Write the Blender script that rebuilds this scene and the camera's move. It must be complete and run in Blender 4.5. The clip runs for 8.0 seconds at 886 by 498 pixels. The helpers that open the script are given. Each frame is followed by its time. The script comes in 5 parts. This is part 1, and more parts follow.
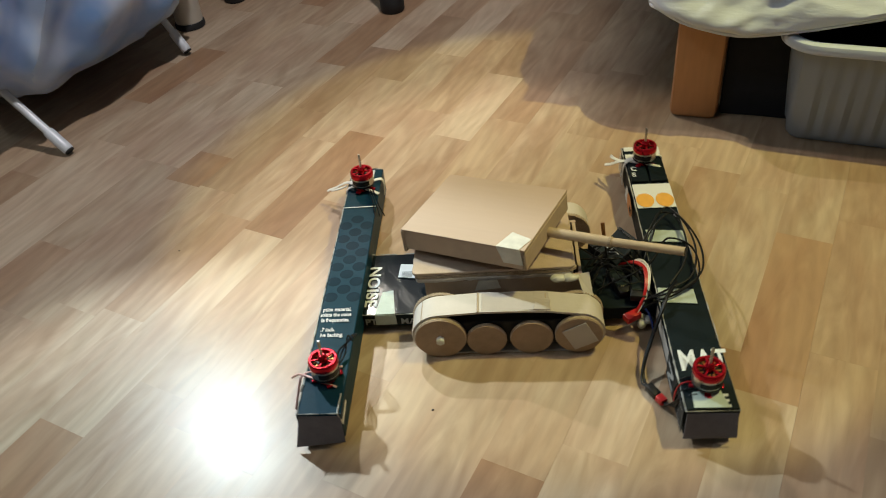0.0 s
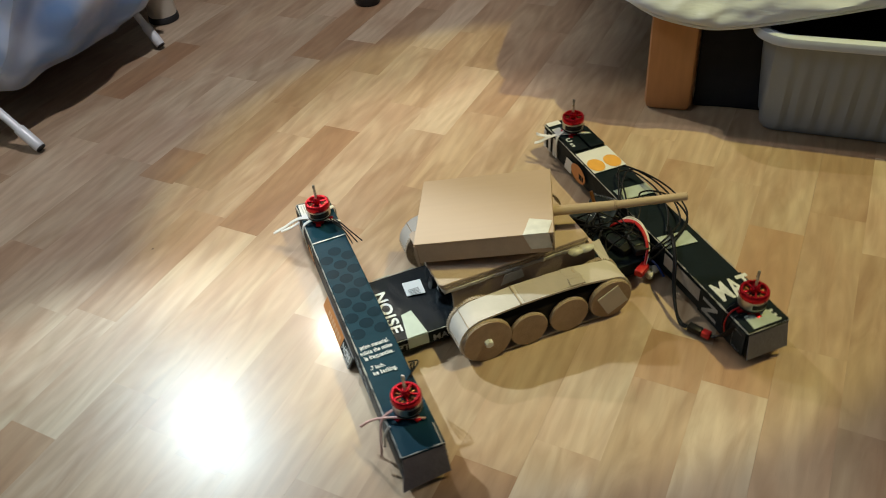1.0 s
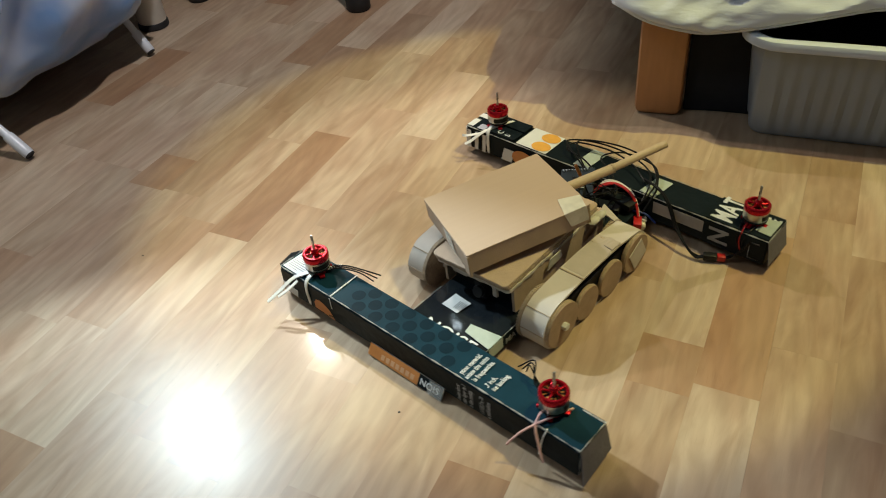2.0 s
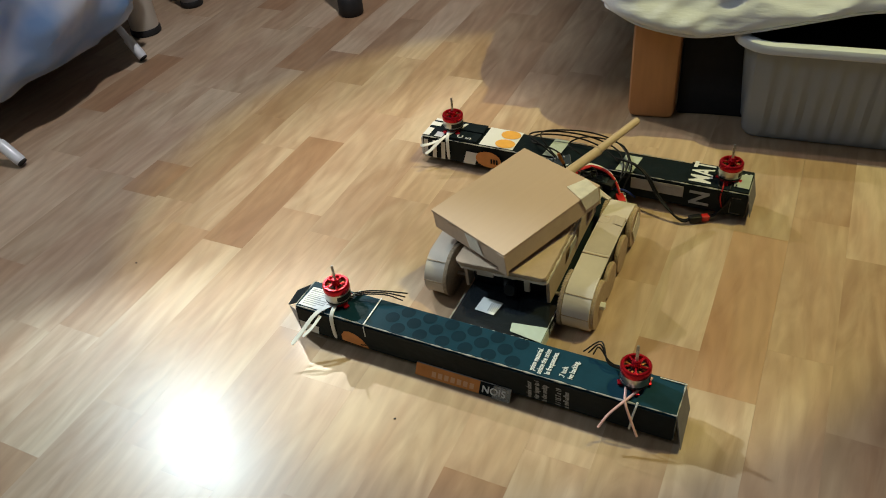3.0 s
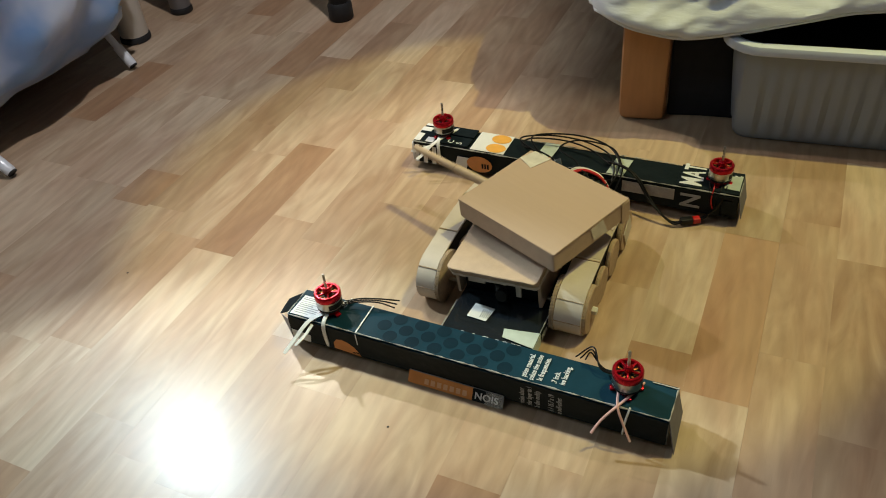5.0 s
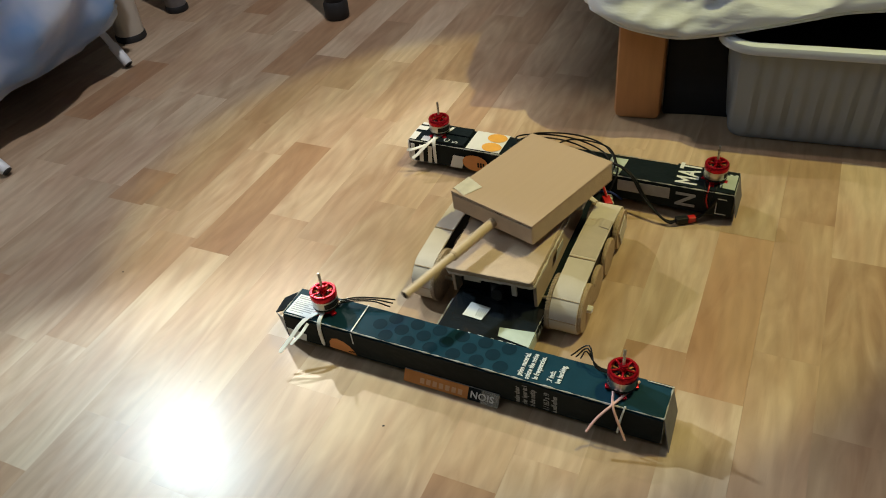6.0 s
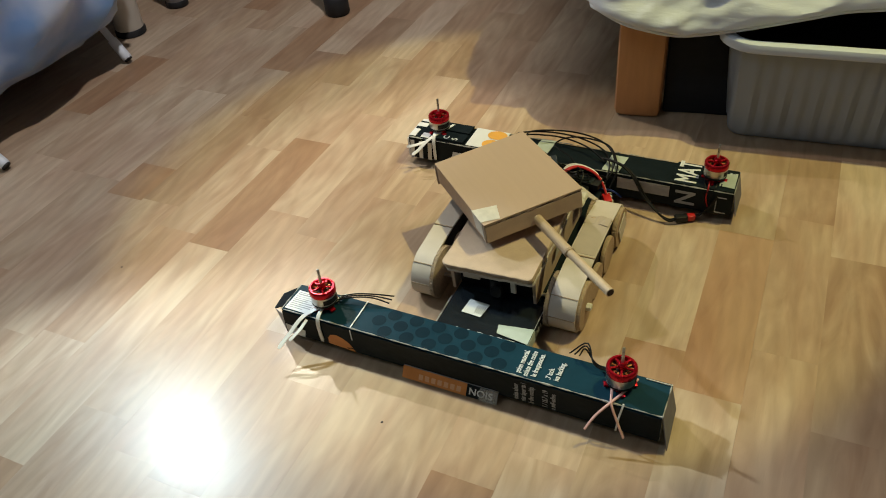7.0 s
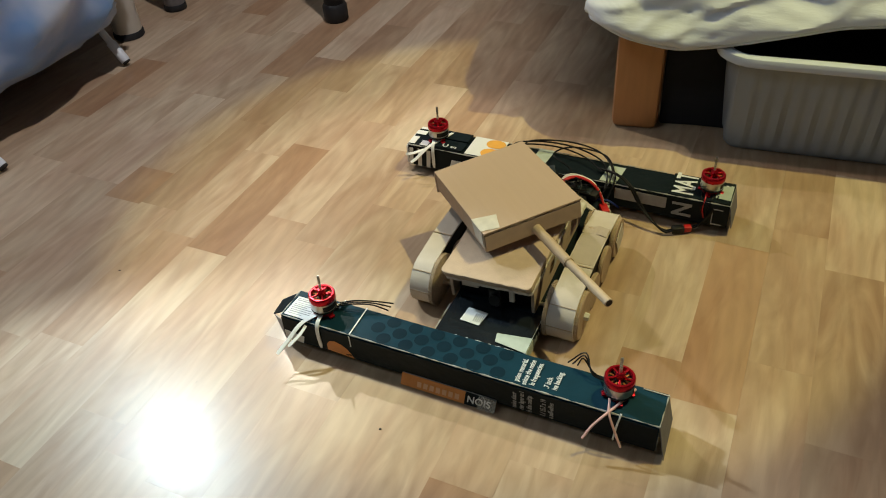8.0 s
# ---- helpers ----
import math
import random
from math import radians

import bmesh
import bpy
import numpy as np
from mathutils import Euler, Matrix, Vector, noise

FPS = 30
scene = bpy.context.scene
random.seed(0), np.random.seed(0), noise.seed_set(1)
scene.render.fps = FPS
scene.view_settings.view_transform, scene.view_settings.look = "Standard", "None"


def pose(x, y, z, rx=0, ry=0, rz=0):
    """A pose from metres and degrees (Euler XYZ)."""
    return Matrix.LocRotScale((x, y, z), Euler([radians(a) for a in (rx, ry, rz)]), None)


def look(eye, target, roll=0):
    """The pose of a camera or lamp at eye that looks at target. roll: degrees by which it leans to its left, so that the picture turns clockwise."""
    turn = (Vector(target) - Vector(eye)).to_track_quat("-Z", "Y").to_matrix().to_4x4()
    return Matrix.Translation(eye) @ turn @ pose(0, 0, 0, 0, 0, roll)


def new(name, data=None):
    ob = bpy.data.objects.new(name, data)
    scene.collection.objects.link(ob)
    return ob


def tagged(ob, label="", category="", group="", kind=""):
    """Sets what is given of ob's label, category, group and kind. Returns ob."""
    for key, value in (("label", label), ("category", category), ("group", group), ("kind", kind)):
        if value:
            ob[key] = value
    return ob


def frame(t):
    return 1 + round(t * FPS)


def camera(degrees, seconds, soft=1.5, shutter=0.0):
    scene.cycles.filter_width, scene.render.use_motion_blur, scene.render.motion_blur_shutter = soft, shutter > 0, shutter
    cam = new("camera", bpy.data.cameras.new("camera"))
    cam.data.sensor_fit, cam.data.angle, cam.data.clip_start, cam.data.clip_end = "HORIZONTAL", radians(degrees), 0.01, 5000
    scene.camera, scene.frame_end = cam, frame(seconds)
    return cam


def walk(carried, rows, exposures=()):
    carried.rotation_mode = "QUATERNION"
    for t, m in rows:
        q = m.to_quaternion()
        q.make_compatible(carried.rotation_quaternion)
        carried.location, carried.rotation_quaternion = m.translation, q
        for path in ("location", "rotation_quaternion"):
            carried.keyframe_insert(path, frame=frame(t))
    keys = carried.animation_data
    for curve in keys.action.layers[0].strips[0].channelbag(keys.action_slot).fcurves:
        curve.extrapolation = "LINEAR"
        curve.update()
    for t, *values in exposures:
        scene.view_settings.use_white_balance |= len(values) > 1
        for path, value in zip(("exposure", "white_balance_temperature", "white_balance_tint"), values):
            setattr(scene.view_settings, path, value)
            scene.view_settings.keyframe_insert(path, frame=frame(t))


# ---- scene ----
from mathutils.bvhtree import BVHTree

# camera and its path
cam = camera(58.3, 8.0, soft=1.0, shutter=0.5)
walk(cam, [
    (0.0, pose(-0.0131, -0.0062, 0.6324, 50.662, 4.686, 2.288)),
    (0.5, pose(-0.0076, -0.0046, 0.6332, 50.040, 4.390, 1.733)),
    (1.0, pose(0.0002, -0.0003, 0.6368, 49.791, 4.481, 1.069)),
    (1.5, pose(0.0006, -0.0019, 0.6351, 49.968, 4.400, 0.771)),
    (3.0, pose(0.0007, 0.0023, 0.6360, 50.354, 4.437, -0.151)),
    (3.5, pose(0.0, 0.0, 0.6400, 50.315, 4.667, 0.0)),
    (4.0, pose(0.0033, 0.0039, 0.6400, 50.309, 5.016, -0.143)),
    (4.5, pose(0.0055, 0.0074, 0.6400, 50.345, 4.955, -0.583)),
    (6.0, pose(0.0075, 0.0072, 0.6407, 50.206, 4.714, -1.078)),
    (6.5, pose(0.0058, 0.0072, 0.6404, 50.108, 4.473, -1.021)),
    (7.0, pose(0.0069, 0.0071, 0.6399, 50.035, 4.415, -0.934)),
    (7.5, pose(0.0064, 0.0073, 0.6404, 50.026, 4.306, -0.959)),
    (8.0, pose(-0.0034, 0.0053, 0.6464, 50.410, 3.352, -1.001)),
])

# light: two shaded desk lamps and two ceiling spots, plus an added spot and bare neutral bulb as fill, in a closed room
world = bpy.data.worlds.new("room_dark")
scene.world = world
world.use_nodes = True
world.node_tree.nodes["Background"].inputs[0].default_value = (0.8, 0.9, 1.0, 1)
world.node_tree.nodes["Background"].inputs[1].default_value = 0.004
scene.view_settings.exposure = 0.0
DESK_LAMP = Vector((-0.659, 1.100, 0.80))
COOL_FILL = Vector((-1.30, 0.05, 2.15))
SHELF_LAMP = Vector((-0.48, 1.587, 1.0))
SPOT_WARM = Vector((1.00, 0.860, 2.15))
SPOT_COOL = Vector((1.08, 0.64, 2.15))
LEFT_FILL = Vector((0.05, 0.95, 2.15))


def lamp_light(name, kind, place, watts, colour, radius, target=None, cone=0.0, blend=0.0):
    data = bpy.data.lights.new(name, kind)
    data.energy, data.color, data.shadow_soft_size = watts, colour, radius
    ob = new(name, data)
    ob.location = place
    if kind == "SPOT":
        data.spot_size, data.spot_blend = radians(cone), blend
        ob.matrix_world = look(place, target)
    return ob


DESK_AIM, SHELF_AIM = Vector((-0.20, 0.12, 0)), Vector((0.04, 0.68, 0))
lamp_light("desk_bulb", "SPOT", DESK_LAMP, 45.0, (0.78, 0.94, 1.0), 0.018, DESK_AIM, 58, 0.4)
lamp_light("second_desk_bulb", "SPOT", SHELF_LAMP, 23.0, (1.0, 0.93, 0.80), 0.013, SHELF_AIM, 44, 0.5)
# neutral fill spot, added to brighten the floor at the far left
lamp_light("ceiling_spot_or_fill", "SPOT", LEFT_FILL, 88.0, (0.95, 0.93, 0.97), 0.03, (-0.70, 1.45, 0), 50, 0.5)
# cool fill with no known source, added to lift the front sides
lamp_light("cool_fill_light", "POINT", COOL_FILL, 15.0, (0.76, 0.90, 1.0), 0.06)
lamp_light("ceiling_spot_or_fill", "SPOT", SPOT_WARM, 104.0, (1.0, 0.91, 0.30), 0.012, (0.10, 0.90, 0), 25, 0.25)
lamp_light("ceiling_spot_or_fill", "SPOT", SPOT_COOL, 31.0, (1.0, 0.87, 0.78), 0.04, (0.36, 0.76, 0), 35, 0.5)


# ---- materials ----
def material(name, colour, rough=0.5, metal=0.0, coat=0.0, grain=0.0, grain_size=60.0, bump=0.0, bump_size=300.0, stretch=(1, 1, 1), alpha=1.0, transmission=0.0, shine=0.5):
    mat = bpy.data.materials.new(name)
    mat.use_nodes = True
    nodes, links = mat.node_tree.nodes, mat.node_tree.links
    bsdf = nodes["Principled BSDF"]
    bsdf.inputs["Base Color"].default_value = (*colour, 1)
    bsdf.inputs["Roughness"].default_value = rough
    bsdf.inputs["Metallic"].default_value = metal
    bsdf.inputs["Coat Weight"].default_value = coat
    bsdf.inputs["Coat Roughness"].default_value = 0.15
    bsdf.inputs["Alpha"].default_value = alpha
    bsdf.inputs["Specular IOR Level"].default_value = shine
    bsdf.inputs["Transmission Weight"].default_value = transmission
    if grain or bump:
        coord = nodes.new("ShaderNodeTexCoord")
        mapping = nodes.new("ShaderNodeMapping")
        mapping.inputs["Scale"].default_value = stretch
        links.new(coord.outputs["Object"], mapping.inputs["Vector"])
    if grain:
        fine = nodes.new("ShaderNodeTexNoise")
        fine.inputs["Scale"].default_value, fine.inputs["Detail"].default_value = grain_size, 6
        broad = nodes.new("ShaderNodeTexNoise")
        broad.inputs["Scale"].default_value, broad.inputs["Detail"].default_value = grain_size / 6, 3
        for n in (fine, broad):
            links.new(mapping.outputs[0], n.inputs["Vector"])
        both = nodes.new("ShaderNodeMath")
        both.operation = "ADD"
        links.new(fine.outputs["Fac"], both.inputs[0])
        links.new(broad.outputs["Fac"], both.inputs[1])
        ramp = nodes.new("ShaderNodeMapRange")
        ramp.inputs["From Min"].default_value, ramp.inputs["From Max"].default_value = 0.6, 1.4
        ramp.inputs["To Min"].default_value, ramp.inputs["To Max"].default_value = 1 - grain, 1 + grain
        links.new(both.outputs[0], ramp.inputs["Value"])
        tint = nodes.new("ShaderNodeVectorMath")
        tint.operation = "SCALE"
        tint.inputs[0].default_value = colour
        links.new(ramp.outputs[0], tint.inputs["Scale"])
        links.new(tint.outputs[0], bsdf.inputs["Base Color"])
        wear = nodes.new("ShaderNodeMapRange")
        wear.inputs["From Min"].default_value, wear.inputs["From Max"].default_value = 0.3, 0.7
        wear.inputs["To Min"].default_value, wear.inputs["To Max"].default_value = max(rough - 0.08, 0.02), min(rough + 0.1, 1)
        links.new(broad.outputs["Fac"], wear.inputs["Value"])
        links.new(wear.outputs[0], bsdf.inputs["Roughness"])
    if bump:
        relief = nodes.new("ShaderNodeTexNoise")
        relief.inputs["Scale"].default_value, relief.inputs["Detail"].default_value = bump_size, 4
        links.new(mapping.outputs[0], relief.inputs["Vector"])
        node = nodes.new("ShaderNodeBump")
        node.inputs["Strength"].default_value, node.inputs["Distance"].default_value = bump, 0.002
        links.new(relief.outputs["Fac"], node.inputs["Height"])
        links.new(node.outputs[0], bsdf.inputs["Normal"])
    return mat


def parquet_material(name, light, dark, rough=0.32):
    """Lacquered wood with the grain along local x, each stave of its own tone."""
    mat = bpy.data.materials.new(name)
    mat.use_nodes = True
    nodes, links = mat.node_tree.nodes, mat.node_tree.links
    bsdf = nodes["Principled BSDF"]
    coord, info = nodes.new("ShaderNodeTexCoord"), nodes.new("ShaderNodeObjectInfo")
    shift = nodes.new("ShaderNodeVectorMath")
    shift.operation = "MULTIPLY_ADD"
    shift.inputs[1].default_value = (1, 1, 1)
    spread = nodes.new("ShaderNodeCombineXYZ")
    big = nodes.new("ShaderNodeMath")
    big.operation = "MULTIPLY"
    big.inputs[1].default_value = 37.0
    links.new(info.outputs["Random"], big.inputs[0])
    for k in range(3):
        links.new(big.outputs[0], spread.inputs[k])
    links.new(coord.outputs["Object"], shift.inputs[0])
    links.new(spread.outputs[0], shift.inputs[2])

    def stretched(scale, size, detail, warp=0.0):
        mapping = nodes.new("ShaderNodeMapping")
        mapping.inputs["Scale"].default_value = scale
        links.new(shift.outputs[0], mapping.inputs["Vector"])
        tex = nodes.new("ShaderNodeTexNoise")
        tex.inputs["Scale"].default_value, tex.inputs["Detail"].default_value = size, detail
        tex.inputs["Distortion"].default_value = warp
        links.new(mapping.outputs[0], tex.inputs["Vector"])
        return tex

    figure = stretched((1.0, 5.0, 5.0), 6.0, 5, 2.0)
    fibre = stretched((1.0, 26.0, 26.0), 11.0, 5)
    pores = stretched((1.0, 30.0, 30.0), 40.0, 2)
    total = nodes.new("ShaderNodeMath")
    total.operation = "MULTIPLY_ADD"
    total.inputs[1].default_value = 0.90
    links.new(figure.outputs["Fac"], total.inputs[0])
    half = nodes.new("ShaderNodeMath")
    half.operation = "MULTIPLY"
    half.inputs[1].default_value = 0.08
    links.new(fibre.outputs["Fac"], half.inputs[0])
    links.new(half.outputs[0], total.inputs[2])
    tone = nodes.new("ShaderNodeMath")
    tone.operation = "MULTIPLY_ADD"
    tone.inputs[1].default_value = 0.30
    links.new(info.outputs["Random"], tone.inputs[0])
    links.new(total.outputs[0], tone.inputs[2])
    ramp = nodes.new("ShaderNodeValToRGB")
    ramp.color_ramp.elements[0].position, ramp.color_ramp.elements[0].color = 0.38, (*dark, 1)
    ramp.color_ramp.elements[1].position, ramp.color_ramp.elements[1].color = 0.86, (*light, 1)
    links.new(tone.outputs[0], ramp.inputs["Fac"])
    drift = stretched((1.0, 2.4, 2.4), 5.0, 3, 0.6)
    hue = nodes.new("ShaderNodeMapRange")
    hue.inputs["From Min"].default_value, hue.inputs["From Max"].default_value = 0.35, 0.65
    links.new(drift.outputs["Fac"], hue.inputs["Value"])
    shade = nodes.new("ShaderNodeMix")
    shade.data_type, shade.blend_type = "RGBA", "MULTIPLY"
    shade.inputs[0].default_value = 1.0
    cast = nodes.new("ShaderNodeValToRGB")
    cast.color_ramp.elements[0].color = (0.90, 0.82, 0.76, 1)
    cast.color_ramp.elements[1].color = (1.04, 1.06, 1.02, 1)
    links.new(hue.outputs[0], cast.inputs["Fac"])
    links.new(ramp.outputs[0], shade.inputs[6])
    links.new(cast.outputs[0], shade.inputs[7])
    place = nodes.new("ShaderNodeMapping")
    place.inputs["Scale"].default_value = (0.45, 2.6, 0.0)
    nudge = nodes.new("ShaderNodeVectorMath")
    nudge.operation = "MULTIPLY_ADD"
    nudge.inputs[1].default_value = (0.0035, -0.0011, 0)
    links.new(spread.outputs[0], nudge.inputs[0])
    links.new(coord.outputs["Object"], nudge.inputs[2])
    links.new(nudge.outputs[0], place.inputs["Vector"])
    rings = nodes.new("ShaderNodeTexWave")
    rings.wave_type, rings.rings_direction = "RINGS", "Z"
    rings.inputs["Scale"].default_value, rings.inputs["Distortion"].default_value = 9.0, 3.5
    rings.inputs["Detail"].default_value, rings.inputs["Detail Scale"].default_value = 3.0, 2.5
    links.new(place.outputs[0], rings.inputs["Vector"])
    growth = nodes.new("ShaderNodeMapRange")
    growth.inputs["To Min"].default_value, growth.inputs["To Max"].default_value = 0.93, 1.02
    links.new(rings.outputs["Fac"], growth.inputs["Value"])
    grown = nodes.new("ShaderNodeVectorMath")
    grown.operation = "SCALE"
    links.new(shade.outputs[2], grown.inputs[0])
    links.new(growth.outputs[0], grown.inputs["Scale"])
    fleck = nodes.new("ShaderNodeMapRange")
    fleck.inputs["From Min"].default_value, fleck.inputs["From Max"].default_value = 0.62, 0.75
    fleck.inputs["To Min"].default_value, fleck.inputs["To Max"].default_value = 1.0, 0.92
    links.new(pores.outputs["Fac"], fleck.inputs["Value"])
    mixed = nodes.new("ShaderNodeVectorMath")
    mixed.operation = "SCALE"
    links.new(grown.outputs[0], mixed.inputs[0])
    links.new(fleck.outputs[0], mixed.inputs["Scale"])
    links.new(mixed.outputs[0], bsdf.inputs["Base Color"])
    gloss = nodes.new("ShaderNodeMapRange")
    gloss.inputs["To Min"].default_value, gloss.inputs["To Max"].default_value = rough - 0.05, rough + 0.09
    links.new(figure.outputs["Fac"], gloss.inputs["Value"])
    links.new(gloss.outputs[0], bsdf.inputs["Roughness"])
    bsdf.inputs["Specular IOR Level"].default_value = 0.42
    bsdf.inputs["Coat Weight"].default_value = 0.16
    bsdf.inputs["Coat Roughness"].default_value = 0.13
    bump = nodes.new("ShaderNodeBump")
    bump.inputs["Strength"].default_value, bump.inputs["Distance"].default_value = 0.02, 0.001
    links.new(fibre.outputs["Fac"], bump.inputs["Height"])
    links.new(bump.outputs[0], bsdf.inputs["Normal"])
    return mat


PARQUET = [
    parquet_material("parquet_pale", (0.548, 0.425, 0.312), (0.382, 0.272, 0.182)),
    parquet_material("parquet_mid", (0.482, 0.350, 0.238), (0.332, 0.220, 0.140)),
    parquet_material("parquet_red", (0.415, 0.262, 0.158), (0.295, 0.176, 0.102)),
]
UNDER = material("floor_groove", (0.09, 0.055, 0.03), 0.8)
WALL = material("wall_paint", (0.40, 0.39, 0.37), 0.9, grain=0.04, grain_size=8, bump=0.1, bump_size=200)
CEILING = material("ceiling_paint", (0.62, 0.61, 0.59), 0.95, grain=0.03, grain_size=5)
CARD = material("brown_cardboard", (0.49, 0.365, 0.265), 0.75, grain=0.10, grain_size=90, bump=0.25, bump_size=500, stretch=(1, 1, 1))
CARD_FLUTED = material("brown_cardboard_ribbed", (0.47, 0.345, 0.255), 0.75, grain=0.030, grain_size=30, bump=0.04, bump_size=40, stretch=(0.4, 6, 1))
CARD_PALE = material("pale_cardboard", (0.56, 0.50, 0.435), 0.7, grain=0.10, grain_size=45, bump=0.10, bump_size=260)
CARD_MID = material("greyed_cardboard", (0.47, 0.40, 0.335), 0.75, grain=0.12, grain_size=45, bump=0.10, bump_size=260)
WHEEL_CARD = material("dark_brown_cardboard", (0.38, 0.265, 0.175), 0.8, grain=0.16, grain_size=110, bump=0.3, bump_size=400)
CARD_EDGE = material("torn_cardboard_edge", (0.42, 0.32, 0.22), 0.9, grain=0.3, grain_size=400, bump=0.8, bump_size=600)
PRINT = material("dark_printed_card", (0.007, 0.033, 0.052), 0.42, shine=0.07, grain=0.25, grain_size=40, bump=0.2, bump_size=120)
PRINT_BLACK = material("black_printed_card", (0.006, 0.011, 0.014), 0.48, shine=0.10, grain=0.3, grain_size=40, bump=0.3, bump_size=100)
PRINT_DOT = material("printed_dot", (0.004, 0.018, 0.029), 0.45, shine=0.06, grain=0.2, grain_size=60)
BARE = material("bare_grey_card", (0.32, 0.30, 0.28), 0.85, grain=0.2, grain_size=120, bump=0.5, bump_size=300)
WORN = material("worn_white_edge", (0.36, 0.36, 0.34), 0.85, grain=0.4, grain_size=300, bump=0.6, bump_size=500)
WHITE_INK = material("white_ink", (0.62, 0.64, 0.64), 0.45, grain=0.12, grain_size=300)
GREY_INK = material("grey_ink", (0.30, 0.31, 0.31), 0.5, grain=0.2, grain_size=300)
ORANGE = material("orange_ink", (0.60, 0.23, 0.06), 0.45, grain=0.15, grain_size=90)
AMBER = material("amber_ink", (0.72, 0.36, 0.06), 0.45, grain=0.12, grain_size=90)
AMBER_PALE = material("pale_orange_ink", (0.68, 0.40, 0.22), 0.45, grain=0.1, grain_size=120)
TAPE_THIN = material("thin_clear_tape", (0.70, 0.70, 0.66), 0.2, coat=0.5, grain=0.2, grain_size=90, bump=0.6, bump_size=200, alpha=0.25)
LABEL = material("white_paper_and_glint", (0.66, 0.67, 0.66), 0.6, grain=0.06, grain_size=80)
TAPE = material("clear_tape", (0.74, 0.71, 0.63), 0.3, coat=0.5, grain=0.2, grain_size=90, bump=0.4, bump_size=150, alpha=0.85)
FILM = material("glossy_black_film", (0.010, 0.013, 0.016), 0.09, shine=0.7, grain=0.3, grain_size=30, bump=0.35, bump_size=28)
FLAP = material("dark_bare_card", (0.15, 0.14, 0.155), 0.8, grain=0.2, grain_size=90, bump=0.4, bump_size=250)
# dark brown that paints the shade in gaps and hollows
GAP_SHADE = material("painted_gap_shade", (0.055, 0.036, 0.024), 0.9, grain=0.3, grain_size=300)
GREEN_TAPE = material("pale_green_tape", (0.42, 0.48, 0.42), 0.4, grain=0.15, grain_size=90, bump=0.4, bump_size=150)
GLUE = material("hot_glue", (0.62, 0.60, 0.52), 0.3, coat=0.3, grain=0.15, grain_size=200)
DOWEL = material("dowel_wood", (0.49, 0.37, 0.245), 0.55, grain=0.15, grain_size=120, stretch=(1, 6, 6))
RED_METAL = material("red_anodised_metal", (0.50, 0.008, 0.022), 0.26, metal=0.75, grain=0.12, grain_size=200)
STEEL = material("steel", (0.52, 0.50, 0.47), 0.32, metal=1.0, grain=0.1, grain_size=200)
COPPER = material("copper_winding", (0.45, 0.20, 0.07), 0.4, metal=0.9, grain=0.3, grain_size=500)
# black plastic, also used where blackness stands in for inner shade
BLACK = material("black_plastic_and_shade", (0.009, 0.009, 0.010), 0.45, shine=0.25, grain=0.3, grain_size=120)
WIRE = material("black_wire", (0.005, 0.005, 0.006), 0.45, shine=0.2, grain=0.2, grain_size=200)
WIRE_RED = material("red_wire", (0.48, 0.012, 0.012), 0.4, grain=0.15, grain_size=200)
WIRE_WHITE = material("white_wire", (0.70, 0.68, 0.64), 0.45, grain=0.1, grain_size=200)
WIRE_BLUE = material("blue_wire", (0.012, 0.035, 0.20), 0.4, grain=0.1, grain_size=200)
PINK_WIRE = material("pale_pink_tie", (0.70, 0.42, 0.38), 0.45, grain=0.1, grain_size=200)
TIE = material("white_nylon", (0.72, 0.72, 0.68), 0.4, grain=0.06, grain_size=200)
BOARD = material("circuit_board", (0.012, 0.020, 0.020), 0.35, coat=0.3, grain=0.4, grain_size=250)
TUBE_WHITE = material("white_lacquered_tube", (0.74, 0.76, 0.78), 0.3, coat=0.3, grain=0.05, grain_size=60)
CREAM = material("cream_lacquer", (0.66, 0.62, 0.54), 0.35, grain=0.05, grain_size=40)
GREY_METAL = material("grey_lacquer", (0.20, 0.20, 0.21), 0.4, metal=0.3, grain=0.1, grain_size=60)
RUBBER = material("black_rubber", (0.015, 0.015, 0.016), 0.6, grain=0.25, grain_size=150)
BIRCH = material("birch_veneer", (0.50, 0.245, 0.105), 0.42, grain=0.14, grain_size=18, stretch=(6, 6, 1))
BIN = material("frosted_plastic", (0.29, 0.33, 0.39), 0.38, grain=0.05, grain_size=20)
BIN_RIM = material("white_plastic", (0.64, 0.71, 0.82), 0.3, grain=0.04, grain_size=40)
SHEET = material("white_cotton", (0.73, 0.79, 0.88), 0.9, grain=0.04, grain_size=30, bump=0.9, bump_size=34, stretch=(0.5, 1.0, 2.4))
DARK_CLOTH_AND_SHADE = material("dark_fabric_and_shade", (0.012, 0.013, 0.018), 0.95, grain=0.3, grain_size=60)
DESK_TOP = material("white_laminate", (0.68, 0.66, 0.62), 0.4, grain=0.04, grain_size=20)


